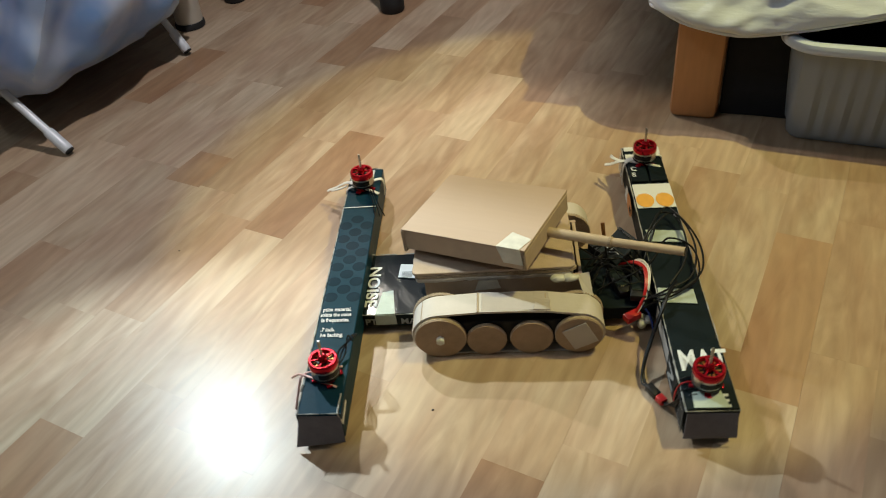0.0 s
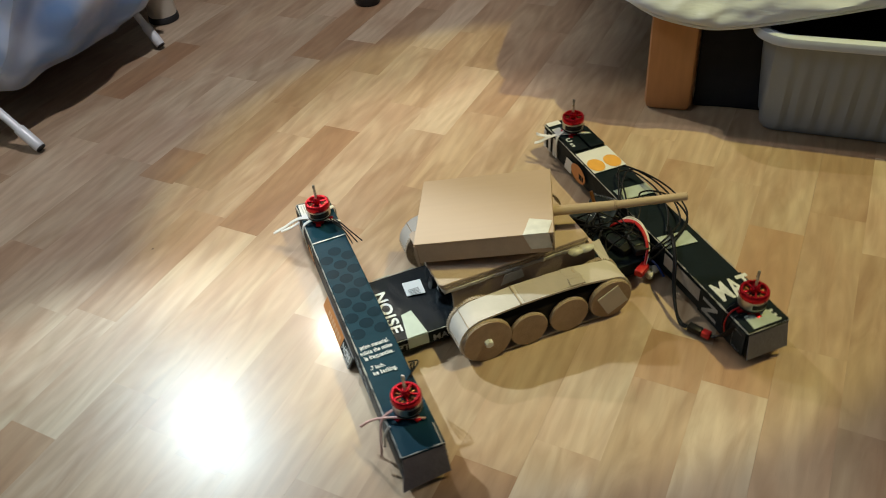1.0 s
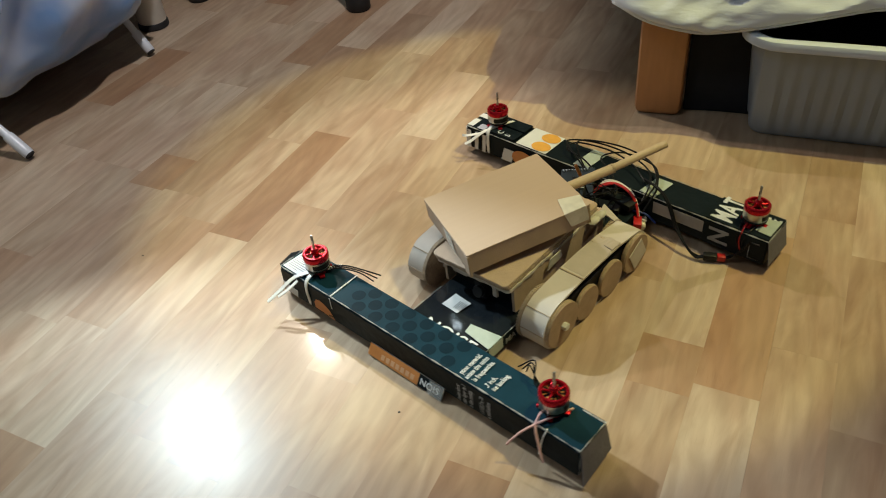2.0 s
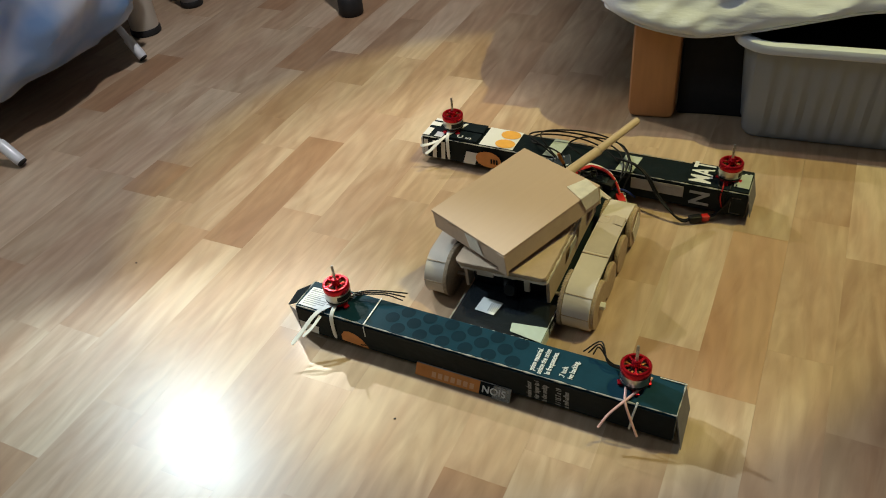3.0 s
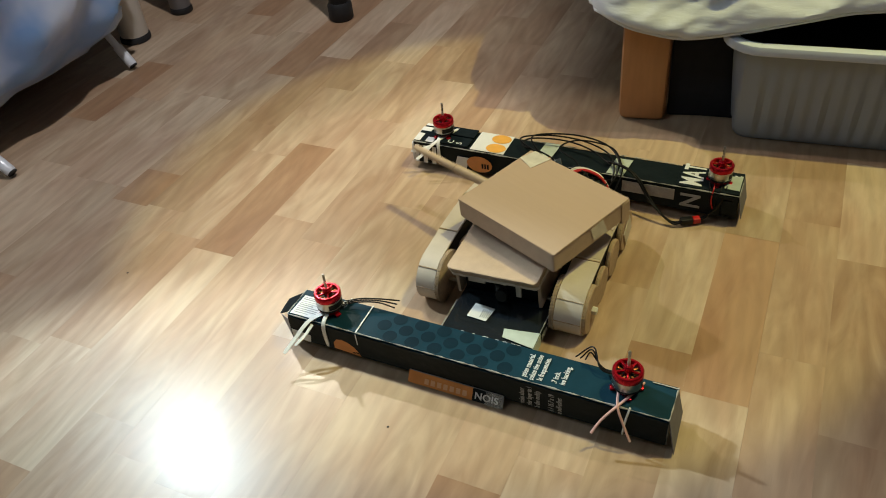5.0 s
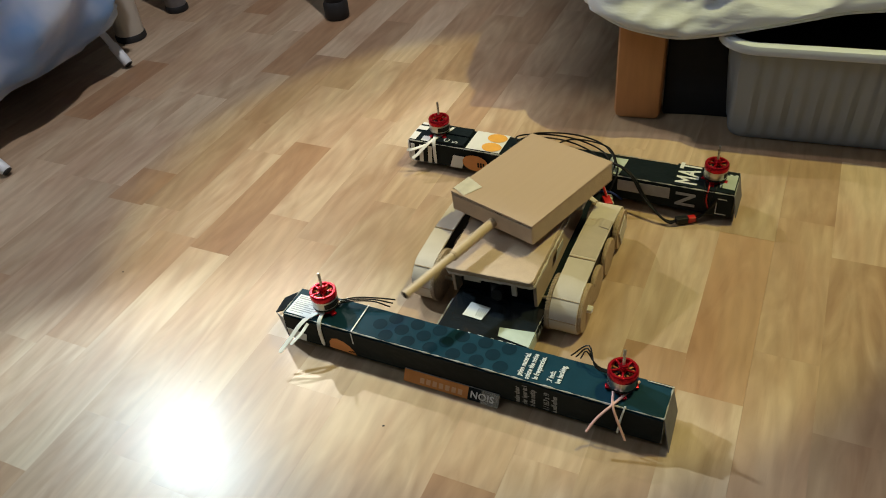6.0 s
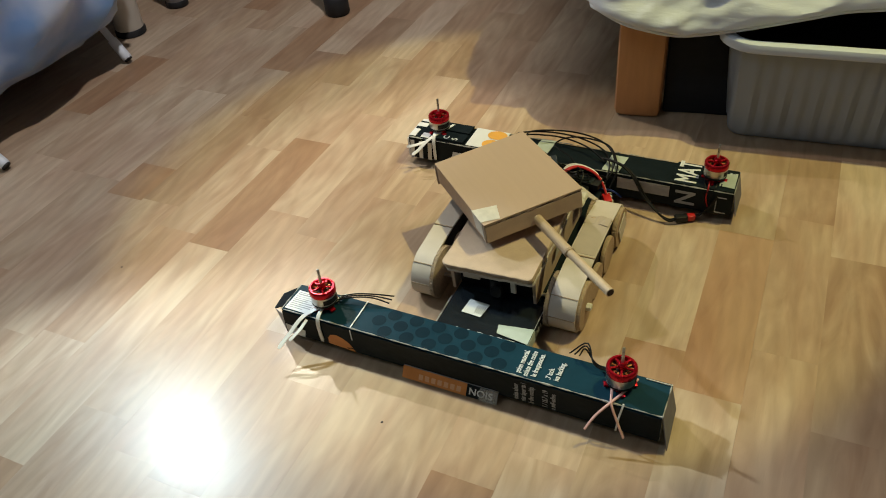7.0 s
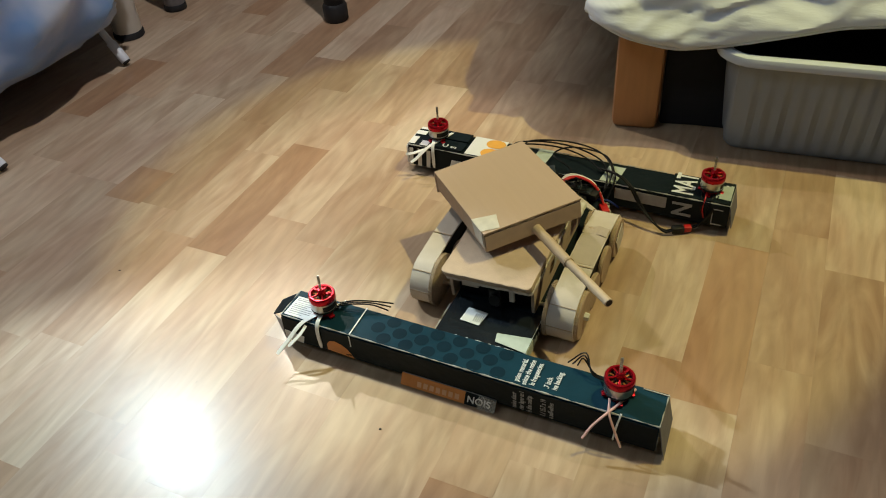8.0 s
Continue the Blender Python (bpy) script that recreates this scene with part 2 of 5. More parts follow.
def bag_material():
    mat = material("milky_plastic_bag", (0.36, 0.42, 0.50), 0.35, coat=0.3, bump=0.35, bump_size=22)
    nodes, links = mat.node_tree.nodes, mat.node_tree.links
    coord, tex, ramp = nodes.new("ShaderNodeTexCoord"), nodes.new("ShaderNodeTexNoise"), nodes.new("ShaderNodeValToRGB")
    tex.inputs["Scale"].default_value, tex.inputs["Detail"].default_value = 7.0, 3
    ramp.color_ramp.elements[0].position, ramp.color_ramp.elements[0].color = 0.38, (0.20, 0.34, 0.64, 1)
    ramp.color_ramp.elements[1].position, ramp.color_ramp.elements[1].color = 0.62, (0.55, 0.62, 0.78, 1)
    links.new(coord.outputs["Object"], tex.inputs["Vector"])
    links.new(tex.outputs["Fac"], ramp.inputs["Fac"])
    links.new(ramp.outputs[0], nodes["Principled BSDF"].inputs["Base Color"])
    nodes["Principled BSDF"].inputs["Subsurface Weight"].default_value = 0.7
    nodes["Principled BSDF"].inputs["Subsurface Radius"].default_value = (0.10, 0.12, 0.14)
    nodes["Principled BSDF"].inputs["Subsurface Scale"].default_value = 1.0
    return mat


BAG = bag_material()


def creased(mat, size, stretch, depth):
    """Adds sharp irregular creases to a cloth or plastic skin."""
    nodes, links = mat.node_tree.nodes, mat.node_tree.links
    coord, mapping, tex, relief = (nodes.new("ShaderNode" + kind) for kind in ("TexCoord", "Mapping", "TexNoise", "Bump"))
    mapping.inputs["Scale"].default_value = stretch
    mapping.inputs["Rotation"].default_value = (0.0, radians(24), 0.0)
    tex.noise_type = "RIDGED_MULTIFRACTAL"
    tex.inputs["Scale"].default_value, tex.inputs["Detail"].default_value, tex.inputs["Distortion"].default_value = size, 3, 0.5
    relief.inputs["Strength"].default_value, relief.inputs["Distance"].default_value = 0.8, depth
    links.new(coord.outputs["Object"], mapping.inputs["Vector"])
    links.new(mapping.outputs[0], tex.inputs["Vector"])
    links.new(tex.outputs["Fac"], relief.inputs["Height"])
    bsdf = nodes["Principled BSDF"]
    old = bsdf.inputs["Normal"].links[0].from_socket
    links.new(old, relief.inputs["Normal"])
    links.new(relief.outputs[0], bsdf.inputs["Normal"])


creased(SHEET, 7.0, (0.7, 1.0, 2.6), 0.010)
creased(BAG, 3.5, (2.2, 2.2, 0.7), 0.012)


# ---- mesh helpers ----
def part(name, bm, mat, parent=None, label="", smooth=False):
    mesh = bpy.data.meshes.new(name)
    bmesh.ops.recalc_face_normals(bm, faces=bm.faces)
    bm.to_mesh(mesh)
    bm.free()
    mesh.materials.append(mat)
    if smooth:
        for p in mesh.polygons:
            p.use_smooth = True
        mesh.set_sharp_from_angle(angle=radians(40))
    ob = new(name, mesh)
    ob.parent = parent
    if label:
        tagged(ob, label)
    return ob


def base(name, label, category, m=None, kind="", group=""):
    ob = new(name)
    ob.empty_display_size = 0.05
    if m is not None:
        ob.matrix_world = m
    return tagged(ob, label, category, group, kind)


def box(x0, x1, y0, y1, z0, z1, bevel=0.0, m=None, bm=None):
    bm = bm or bmesh.new()
    made = bmesh.ops.create_cube(bm, size=1)["verts"]
    bmesh.ops.transform(bm, matrix=Matrix.Translation(((x0 + x1) / 2, (y0 + y1) / 2, (z0 + z1) / 2)) @ Matrix.Diagonal((x1 - x0, y1 - y0, z1 - z0, 1)), verts=made)
    if bevel:
        edges = list({e for v in made for e in v.link_edges})
        grown = bmesh.ops.bevel(bm, geom=edges, offset=bevel, segments=2, affect="EDGES", profile=0.5)
        made = list({v for f in grown["faces"] for v in f.verts} | {v for v in made if v.is_valid})
    if m is not None:
        bmesh.ops.transform(bm, matrix=m, verts=[v for v in made if v.is_valid])
    return bm


def dented(bm, amount, size=25.0, cuts=4):
    """Small dents and sags on a box, so that no edge is ruler-straight."""
    if cuts:
        long_edges = [e for e in bm.edges if e.calc_length() > 0.02]
        bmesh.ops.subdivide_edges(bm, edges=long_edges, cuts=cuts, use_grid_fill=True)
    for v in bm.verts:
        v.co += amount * noise.noise_vector(v.co * size)
    return bm


def tube(points, radius, sides=8, smooth_steps=6, bm=None, radii=None):
    """A round tube along a smooth curve through the points."""
    pts = [Vector(p) for p in points]
    way, thick = [], []
    ext = [2 * pts[0] - pts[1]] + pts + [2 * pts[-1] - pts[-2]]
    for i in range(len(pts) - 1):
        a, b, c, d = ext[i:i + 4]
        steps = smooth_steps if len(pts) > 2 else 1
        for k in range(steps):
            t = k / steps
            way.append(0.5 * (2 * b + (c - a) * t + (2 * a - 5 * b + 4 * c - d) * t * t + (3 * b - 3 * c + d - a) * t ** 3))
            thick.append(radius if radii is None else radii[i] + (radii[i + 1] - radii[i]) * t)
    way.append(pts[-1])
    thick.append(radius if radii is None else radii[-1])
    bm = bm or bmesh.new()
    rings = []
    side = None
    for i, p in enumerate(way):
        along = (way[min(i + 1, len(way) - 1)] - way[max(i - 1, 0)]).normalized()
        if side is None:
            side = along.orthogonal().normalized()
        side = (side - along * side.dot(along)).normalized()
        up = along.cross(side)
        rings.append([bm.verts.new(p + thick[i] * (math.cos(a) * side + math.sin(a) * up)) for a in [2 * math.pi * k / sides for k in range(sides)]])
    for r, q in zip(rings, rings[1:]):
        for k in range(sides):
            bm.faces.new((r[k], r[(k + 1) % sides], q[(k + 1) % sides], q[k]))
    bm.faces.new(rings[0])
    bm.faces.new(rings[-1][::-1])
    return bm


def lathe(profile, sides=32, m=None, bm=None):
    """Turns (radius, height) pairs about z."""
    bm = bm or bmesh.new()
    rings = []
    for r, z in profile:
        rings.append([bm.verts.new((r * math.cos(a), r * math.sin(a), z)) for a in [2 * math.pi * k / sides for k in range(sides)]])
    for r, q in zip(rings, rings[1:]):
        for k in range(sides):
            bm.faces.new((r[k], r[(k + 1) % sides], q[(k + 1) % sides], q[k]))
    bm.faces.new(rings[0][::-1])
    bm.faces.new(rings[-1])
    if m is not None:
        bmesh.ops.transform(bm, matrix=m, verts=[v for r in rings for v in r])
    return bm


def sheet_of(corners, thick=0.0004, bm=None):
    """A thin flat piece between the corners, raised along its normal."""
    bm = bm or bmesh.new()
    c = [Vector(p) for p in corners]
    n = (c[1] - c[0]).cross(c[2] - c[0]).normalized() * thick
    low = [bm.verts.new(p) for p in c]
    top = [bm.verts.new(p + n) for p in c]
    bm.faces.new(top)
    bm.faces.new(low[::-1])
    for k in range(len(c)):
        j = (k + 1) % len(c)
        bm.faces.new((low[k], low[j], top[j], top[k]))
    return bm


def lettering(name, text, size, m, mat, parent, align="LEFT", squeeze=1.0):
    data = bpy.data.curves.new(name, "FONT")
    data.body, data.size, data.extrude, data.align_x = text, size, 0.0001, align
    data.space_character, data.offset = 1.05, size * 0.022
    ob = new(name, data)
    mesh = bpy.data.meshes.new_from_object(ob.evaluated_get(bpy.context.evaluated_depsgraph_get()))
    bpy.data.objects.remove(ob)
    mesh.transform(m @ Matrix.Diagonal((squeeze, 1, 1, 1)))
    mesh.materials.clear()
    mesh.materials.append(mat)
    made = new(name, mesh)
    made.parent = parent
    return made


# ---- the room ----
def setting(name, bm, mat, label, category, smooth=False):
    return tagged(part(name, bm, mat, None, "", smooth), label, category, "", "structure")


ROOM = (-1.75, 1.50, -2.30, 0.93, 2.4)
BED = pose(0.238, 1.072, 0, 0, 0, -17)
GRAIN = radians(65.2)
ALONG, ACROSS = Vector((math.cos(GRAIN), math.sin(GRAIN), 0)), Vector((math.sin(GRAIN), -math.cos(GRAIN), 0))
STAVE, LANE0 = 0.064, -0.679
LENGTHS = (0.21, 0.24, 0.268, 0.268, 0.30, 0.36)


def build_room():
    x0, x1, y0, y1, z1 = ROOM
    made = [
    setting("wall_west", box(x0 - 0.1, x0, y0 - 0.1, y1 + 0.1, -0.02, z1), WALL, "plain off-white painted wall", "wall"),
    setting("wall_east", box(x1, x1 + 0.1, y0 - 0.1, y1 + 0.1, -0.02, z1), WALL, "plain off-white painted wall", "wall"),
    setting("wall_south", box(x0, x1, y0 - 0.1, y0, -0.02, z1), WALL, "plain off-white painted wall", "wall"),
    setting("wall_north", box(x0, x1, y1, y1 + 0.1, -0.02, z1), WALL, "plain off-white painted wall", "wall"),
    setting("ceiling", box(x0 - 0.1, x1 + 0.1, y0 - 0.1, y1 + 0.1, z1, z1 + 0.1), CEILING, "plain white painted ceiling", "ceiling")]
    for ob in made:
        ob.matrix_world = BED


def stave_mesh(length, tone, joint):
    """One wooden stave, its top at z = 0, with its edges eased."""
    gap, ease, deep = 0.00001, 0.00003, 0.012
    a, b = length / 2 - gap, STAVE / 2 - gap
    cut = 0.00008 if joint else 0.0
    bm = bmesh.new()
    rows = [[bm.verts.new((sx * (a - d), sy * (b - d) + (cut if sy < 0 else 0), z)) for sx, sy in ((-1, -1), (1, -1), (1, 1), (-1, 1))] for d, z in ((0, -deep), (0, -ease), (ease, 0))]
    bm.faces.new(rows[2])
    for lo, hi in zip(rows, rows[1:]):
        for k in range(4):
            bm.faces.new((lo[k], lo[(k + 1) % 4], hi[(k + 1) % 4], hi[k]))
    mesh = bpy.data.meshes.new("stave")
    bm.to_mesh(mesh)
    bm.free()
    mesh.materials.append(PARQUET[tone])
    return mesh


# joints known along some lanes, and staves that are plainly redder (2) or paler (0)
JOINTS = {0: (0.248, 0.595, 0.862, 1.147), 1: (0.958,), 3: (0.761,), -2: (0.895,), -4: (0.947,), -5: (0.947,), -3: (0.650, 0.730, 1.049), 7: (0.389,), -6: (0.698,), 9: (0.546, 0.618), 10: (0.566,)}
TONES = {(0, 0.70): 2, (0, 0.20): 2, (-3, 1.107): 2, (3, 0.80): 1, (9, 0.58): 2, (-3, 0.69): 2, (-7, 0.84): 2, (1, 1.04): 1, (-2, 0.80): 1, (0, 0.40): 0, (0, 0.95): 0, (1, 0.70): 0, (3, 0.70): 0, (4, 0.70): 0, (2, 0.70): 0}


def build_floor():
    x0, x1, y0, y1, _ = ROOM
    floor = setting("floor", box(x0 - 0.1, x1 + 0.1, y0 - 0.1, y1 + 0.1, -0.06, -0.011), UNDER, "lacquered three-strip parquet floor of warm brown staves", "floor")
    floor.matrix_world = BED
    inward = BED.inverted()
    rng = random.Random(11)
    shared = {}
    near = 0
    rest_mesh = []
    for lane in range(-30, 75):
        middle = LANE0 + (lane + 0.5) * STAVE
        pins = JOINTS.get(lane, (rng.uniform(-0.3, 0.3),))
        spans = list(zip(pins, pins[1:]))
        t = pins[-1]
        for length in [rng.choice(LENGTHS) for _ in range(20)]:
            spans.append((t, t + length))
            t += length
        t = pins[0]
        for length in [rng.choice(LENGTHS) for _ in range(20)]:
            spans.append((t - length, t))
            t -= length
        for a, b in spans:
            roll = rng.random()
            tone = 0 if roll < 0.60 else 1 if roll < 0.97 else 2
            for (k, at), forced in TONES.items():
                if k == lane and a <= at < b:
                    tone = forced
            place = ACROSS * middle + ALONG * ((a + b) / 2)
            spot = inward @ place
            if not (x0 + 0.07 < spot.x < x1 - 0.07 and y0 + 0.07 < spot.y < y1 - 0.07):
                continue
            key = (round(b - a, 3), tone, lane % 3 == 1)
            if key not in shared:
                shared[key] = stave_mesh(b - a, tone, key[2])
            m = inward @ Matrix.Translation(place) @ Matrix.Rotation(GRAIN, 4, "Z")
            m = m @ pose(0, 0, rng.uniform(-0.00002, 0.00002))
            if -1.0 < place.x < 0.95 and 0.25 < place.y < 1.75 and near < 300:
                ob = new("stave", shared[key])
                ob.parent = floor
                ob.matrix_basis = m
                near += 1
            else:
                rest_mesh.append((m, key))
    verts, faces, marks = [], [], []
    for m, key in rest_mesh:
        mesh, n = shared[key], len(verts)
        verts += [m @ v.co for v in mesh.vertices]
        for p in mesh.polygons:
            faces.append([n + i for i in p.vertices])
            marks.append(key[1])
    mesh = bpy.data.meshes.new("far_staves")
    mesh.from_pydata(verts, [], faces)
    for mat in PARQUET:
        mesh.materials.append(mat)
    mesh.polygons.foreach_set("material_index", marks)
    ob = new("far_staves", mesh)
    ob.parent = floor
    tagged(ob, kind="stuff")


# ---- bed with its quilt, and the bin beneath ----

def build_bed():
    bed = base("bed", "low birch bed with a dark underside beneath a white quilt", "bed", BED)
    for u, v in ((0, 0), (1.30, 0), (0, 0.84), (1.30, 0.84)):
        bm = box(u, u + 0.068, v - (0.012 if v == 0 else 0), v + 0.045, 0, 0.30, 0.010)
        part("leg", bm, BIRCH, bed, "birch veneer leg with a rounded foot", True)
    part("side_rail", box(0.068, 1.30, 0.006, 0.03, 0.215, 0.31, 0.003), BIRCH, bed)
    part("side_rail", box(0.068, 1.30, 0.85, 0.875, 0.215, 0.31, 0.003), BIRCH, bed)
    part("end_rail", box(0.006, 0.03, 0.045, 0.84, 0.215, 0.31, 0.003), BIRCH, bed)
    part("end_rail", box(1.335, 1.36, 0.045, 0.84, 0.215, 0.31, 0.003), BIRCH, bed)
    part("slatted_base", box(0.03, 1.335, 0.03, 0.85, 0.27, 0.30), DARK_CLOTH_AND_SHADE, bed)
    part("mattress", box(0.0, 1.366, 0.0, 0.88, 0.312, 0.49, 0.006), SHEET, bed, "", True)


KNOTS = (0.0, 0.04, 0.08, 0.12, 0.17, 0.22, 0.30, 0.42, 0.54, 0.66, 0.76, 0.84, 0.90, 0.95, 1.0)
SIDEWAYS = (-0.030, -0.012, 0.002, 0.013, 0.014, 0.008, -0.006, -0.020, -0.034, -0.046, -0.058, -0.075, -0.11, -0.18, -0.34)
UPWARD = (0.022, 0.006, 0.0, 0.004, 0.016, 0.028, 0.046, 0.07, 0.10, 0.14, 0.19, 0.235, 0.265, 0.280, 0.284)


def build_quilt():
    """A thick quilt that hangs over the bed's side and round its corner."""
    bm = bmesh.new()
    path = [(1.44 - 0.005 * k, -0.045) for k in range(287)]
    path += [(0.01 - 0.05 * math.sin(a), 0.01 - 0.055 * math.cos(a)) for a in [radians(5 * k) for k in range(0, 18)]]
    path += [(-0.04, 0.01 + 0.005 * k) for k in range(182)]
    # the unseen end hangs to the floor, added to block light under the bed
    hem = ((-0.95, 0.02), (-0.34, 0.02), (-0.20, 0.11), (-0.12, 0.175), (-0.04, 0.182), (0.03, 0.160), (0.09, 0.152), (0.17, 0.168), (0.28, 0.196), (0.45, 0.215), (1.5, 0.215))
    rows, edge = [], []
    for i, (u, v) in enumerate(path):
        s = u if v <= 0 else -v
        low = float(np.interp(s, [h[0] for h in hem], [h[1] for h in hem]))
        out = Vector((0, -1, 0)) if v < -0.04 else (Vector((u - 0.02, v - 0.02, 0)).normalized() if u > -0.039 else Vector((-1, 0, 0)))
        ring = []
        for k in range(61):
            o = float(np.interp(k / 60, KNOTS, SIDEWAYS))
            up = float(np.interp(k / 60, KNOTS, UPWARD))
            z = low + (up if up < 0.05 else 0.05 + (up - 0.05) * (0.50 - low) / 0.234)
            p = Vector((u, v, 0)) + out * o
            hang = min(1.0, max(0.0, k / 60 - 0.10) * 8)
            wave = noise.noise(Vector((s * 7, z * 9 + s * 3, 2.0))) * 0.014 + noise.noise(Vector((s * 9 + z * 10, z * 22, 5.0))) * 0.007
            ridge = math.exp(-(noise.noise(Vector((s * 4 + z * 4, z * 20 - s * 6, 3.0))) / 0.12) ** 2)
            fine = math.exp(-(noise.noise(Vector((s * 8 + z * 8, z * 34 - s * 13, 7.0))) / 0.14) ** 2)
            sharp = (1 - abs(noise.noise(Vector((s * 9 + z * 10, z * 60 - s * 16, 11.0))))) ** 9
            pull = (1 - abs(noise.noise(Vector((s * 4 - z * 6, z * 34 + s * 5, 17.0))))) ** 12
            crease = ridge * 0.009 + fine * 0.006 + sharp * 0.003 + pull * 0.005 - 0.010
            p += out * (wave + crease) * hang
            ring.append(bm.verts.new((p.x, p.y, z + wave * 0.25 * hang)))
        rows.append(ring)
        edge.append(ring[5].co.copy() + Vector((0, 0, -0.001)))
    for r, q in zip(rows, rows[1:]):
        for k in range(len(r) - 1):
            bm.faces.new((r[k], q[k], q[k + 1], r[k + 1]))
    for _ in range(2):
        bmesh.ops.smooth_vert(bm, verts=bm.verts[:], factor=0.5, use_axis_x=True, use_axis_y=True, use_axis_z=True)
    quilt = base("quilt", "crumpled white cotton quilt hanging over the bed's edge", "quilt", BED)
    cover = part("cover", bm, SHEET, quilt, "", True)
    layer = cover.modifiers.new("layer", "SOLIDIFY")
    layer.thickness, layer.use_even_offset = 0.004, False
    part("hem", tube([(p.x, p.y, p.z) for p in edge[::8]], 0.0032, 6, 3), SHEET, quilt, "stitched white hem", True)


def rounded_loop(w, d, r, step, rib=0.0):
    """Points round a rectangle with rounded corners, ribbed along its sides."""
    pts = []
    for (cx, cy, a0), (dx, dy), run in (((w - r, r, -90), (0, 1), d - 2 * r), ((w - r, d - r, 0), (-1, 0), w - 2 * r), ((r, d - r, 90), (0, -1), d - 2 * r), ((r, r, 180), (1, 0), w - 2 * r)):
        for k in range(7):
            a = radians(a0 + 15 * k)
            pts.append(((cx + r * math.cos(a), cy + r * math.sin(a)), 0.0))
        ex, ey = cx + r * math.cos(radians(a0 + 90)), cy + r * math.sin(radians(a0 + 90))
        n = int(run / step)
        for k in range(1, n):
            pts.append(((ex + dx * run * k / n, ey + dy * run * k / n), rib))
    return pts


def build_bin():
    m = pose(0.381, 0.984, 0.002, 0, 0, -19.6)
    thing = base("storage_bin", "translucent grey ribbed plastic storage bin under the bed", "storage bin", m)
    w, d, tall = 0.56, 0.40, 0.148

    def shell(inset, levels, ribbed):
        bm = bmesh.new()
        loops = []
        for z, grow in levels:
            g = grow - inset
            pts = rounded_loop(w + 2 * g, d + 2 * g, 0.022 + max(g, -0.01), 0.0045)
            row = []
            for (x, y), _ in pts:
                x, y = x - g, y - g
                bulge = 0.0
                if ribbed and 0.008 < z < tall - 0.012:
                    run = x if (y < 0.03 or y > d - 0.03) else y
                    bulge = 0.0024 * math.sin(run * 2 * math.pi / 0.0205)
                nx = (-1 if x < 0.01 else 1 if x > w - 0.01 else 0)
                ny = (-1 if y < 0.01 else 1 if y > d - 0.01 else 0)
                row.append(bm.verts.new((x + nx * bulge, y + ny * bulge, z)))
            loops.append(row)
        for r, q in zip(loops, loops[1:]):
            for k in range(len(r)):
                bm.faces.new((r[k], r[(k + 1) % len(r)], q[(k + 1) % len(r)], q[k]))
        return bm, loops

    bm, loops = shell(0, [(0.0, -0.004), (0.004, -0.001)] + [(0.012, 0.001), (0.05, 0.005), (0.10, 0.010), (tall - 0.010, 0.014)], True)
    bm.faces.new(loops[0][::-1])
    part("body", bm, BIN, thing, "frosted ribbed plastic side", True)
    bm, loops = shell(0.003, [(0.012, 0.001), (0.05, 0.005), (0.10, 0.010), (tall, 0.014)], False)
    bm.faces.new(loops[0])
    part("lining", bm, BIN, thing, "", True)
    bm, loops = shell(0, [(tall - 0.009, 0.0145), (tall - 0.009, 0.024), (tall - 0.006, 0.029), (tall, 0.030), (tall + 0.005, 0.028), (tall + 0.007, 0.022), (tall + 0.004, 0.012), (tall - 0.006, 0.0105)], False)
    part("rim", bm, BIN_RIM, thing, "white rounded plastic rim", True)
    cloth = box(0.03, w - 0.03, 0.03, d - 0.03, 0.012, 0.10, 0.015)
    ob = part("folded_clothes", dented(cloth, 0.006, 12), DARK_CLOTH_AND_SHADE, None, "", True)
    ob.matrix_world = m
    tagged(ob, "dark folded clothes lying in the storage bin", "clothes")


def build_under_bed_box():
    # added dark box: its blackness stands in for shade beneath the bed
    thing = base("under_bed_shade", "dark box added under the bed to stand in for shade", "fabric box", BED @ pose(0.070, 0.012, 0))
    part("body", dented(box(0, 0.100, 0, 0.70, 0, 0.185, 0.004), 0.002, 14, 3), DARK_CLOTH_AND_SHADE, thing, "", True)
    part("lid", dented(box(-0.002, 0.102, -0.002, 0.702, 0.186, 0.200, 0.003), 0.001, 14, 2), DARK_CLOTH_AND_SHADE, thing, "", True)


# ---- laundry rack, bag and desk ----
def build_rack():
    rack = base("drying_rack", "folding rack of white lacquered steel tubes on the floor", "drying rack", pose(-0.70, 1.035, 0))
    inv = rack.matrix_world.inverted()
    for foot, top in (((-0.700, 1.037, 0.009), (-1.06, 1.21, 0.335)), ((-0.609, 1.380, 0.009), (-0.82, 1.52, 0.29)), ((-1.45, 1.40, 0.009), (-1.06, 1.23, 0.345)), ((-1.36, 1.75, 0.009), (-0.98, 1.58, 0.345))):
        a, b = inv @ Vector(foot), inv @ Vector(top)
        d = (b - a).normalized()
        leg = part("leg", tube([a + d * 0.004, b], 0.0068, 14), TUBE_WHITE, rack, "", True)
        cap = tube([a - d * 0.002, a + d * 0.004, a + d * 0.038, a + d * 0.042], 0.009, 14, 3, None, [0.0078, 0.0092, 0.0092, 0.0078])
        part("end_cap", cap, TUBE_WHITE, leg, "white plastic end cap", True)
        part("rubber_foot", tube([a - d * 0.0032, a - d * 0.0015], 0.0080, 14), RUBBER, leg, "dark rubber foot", True)


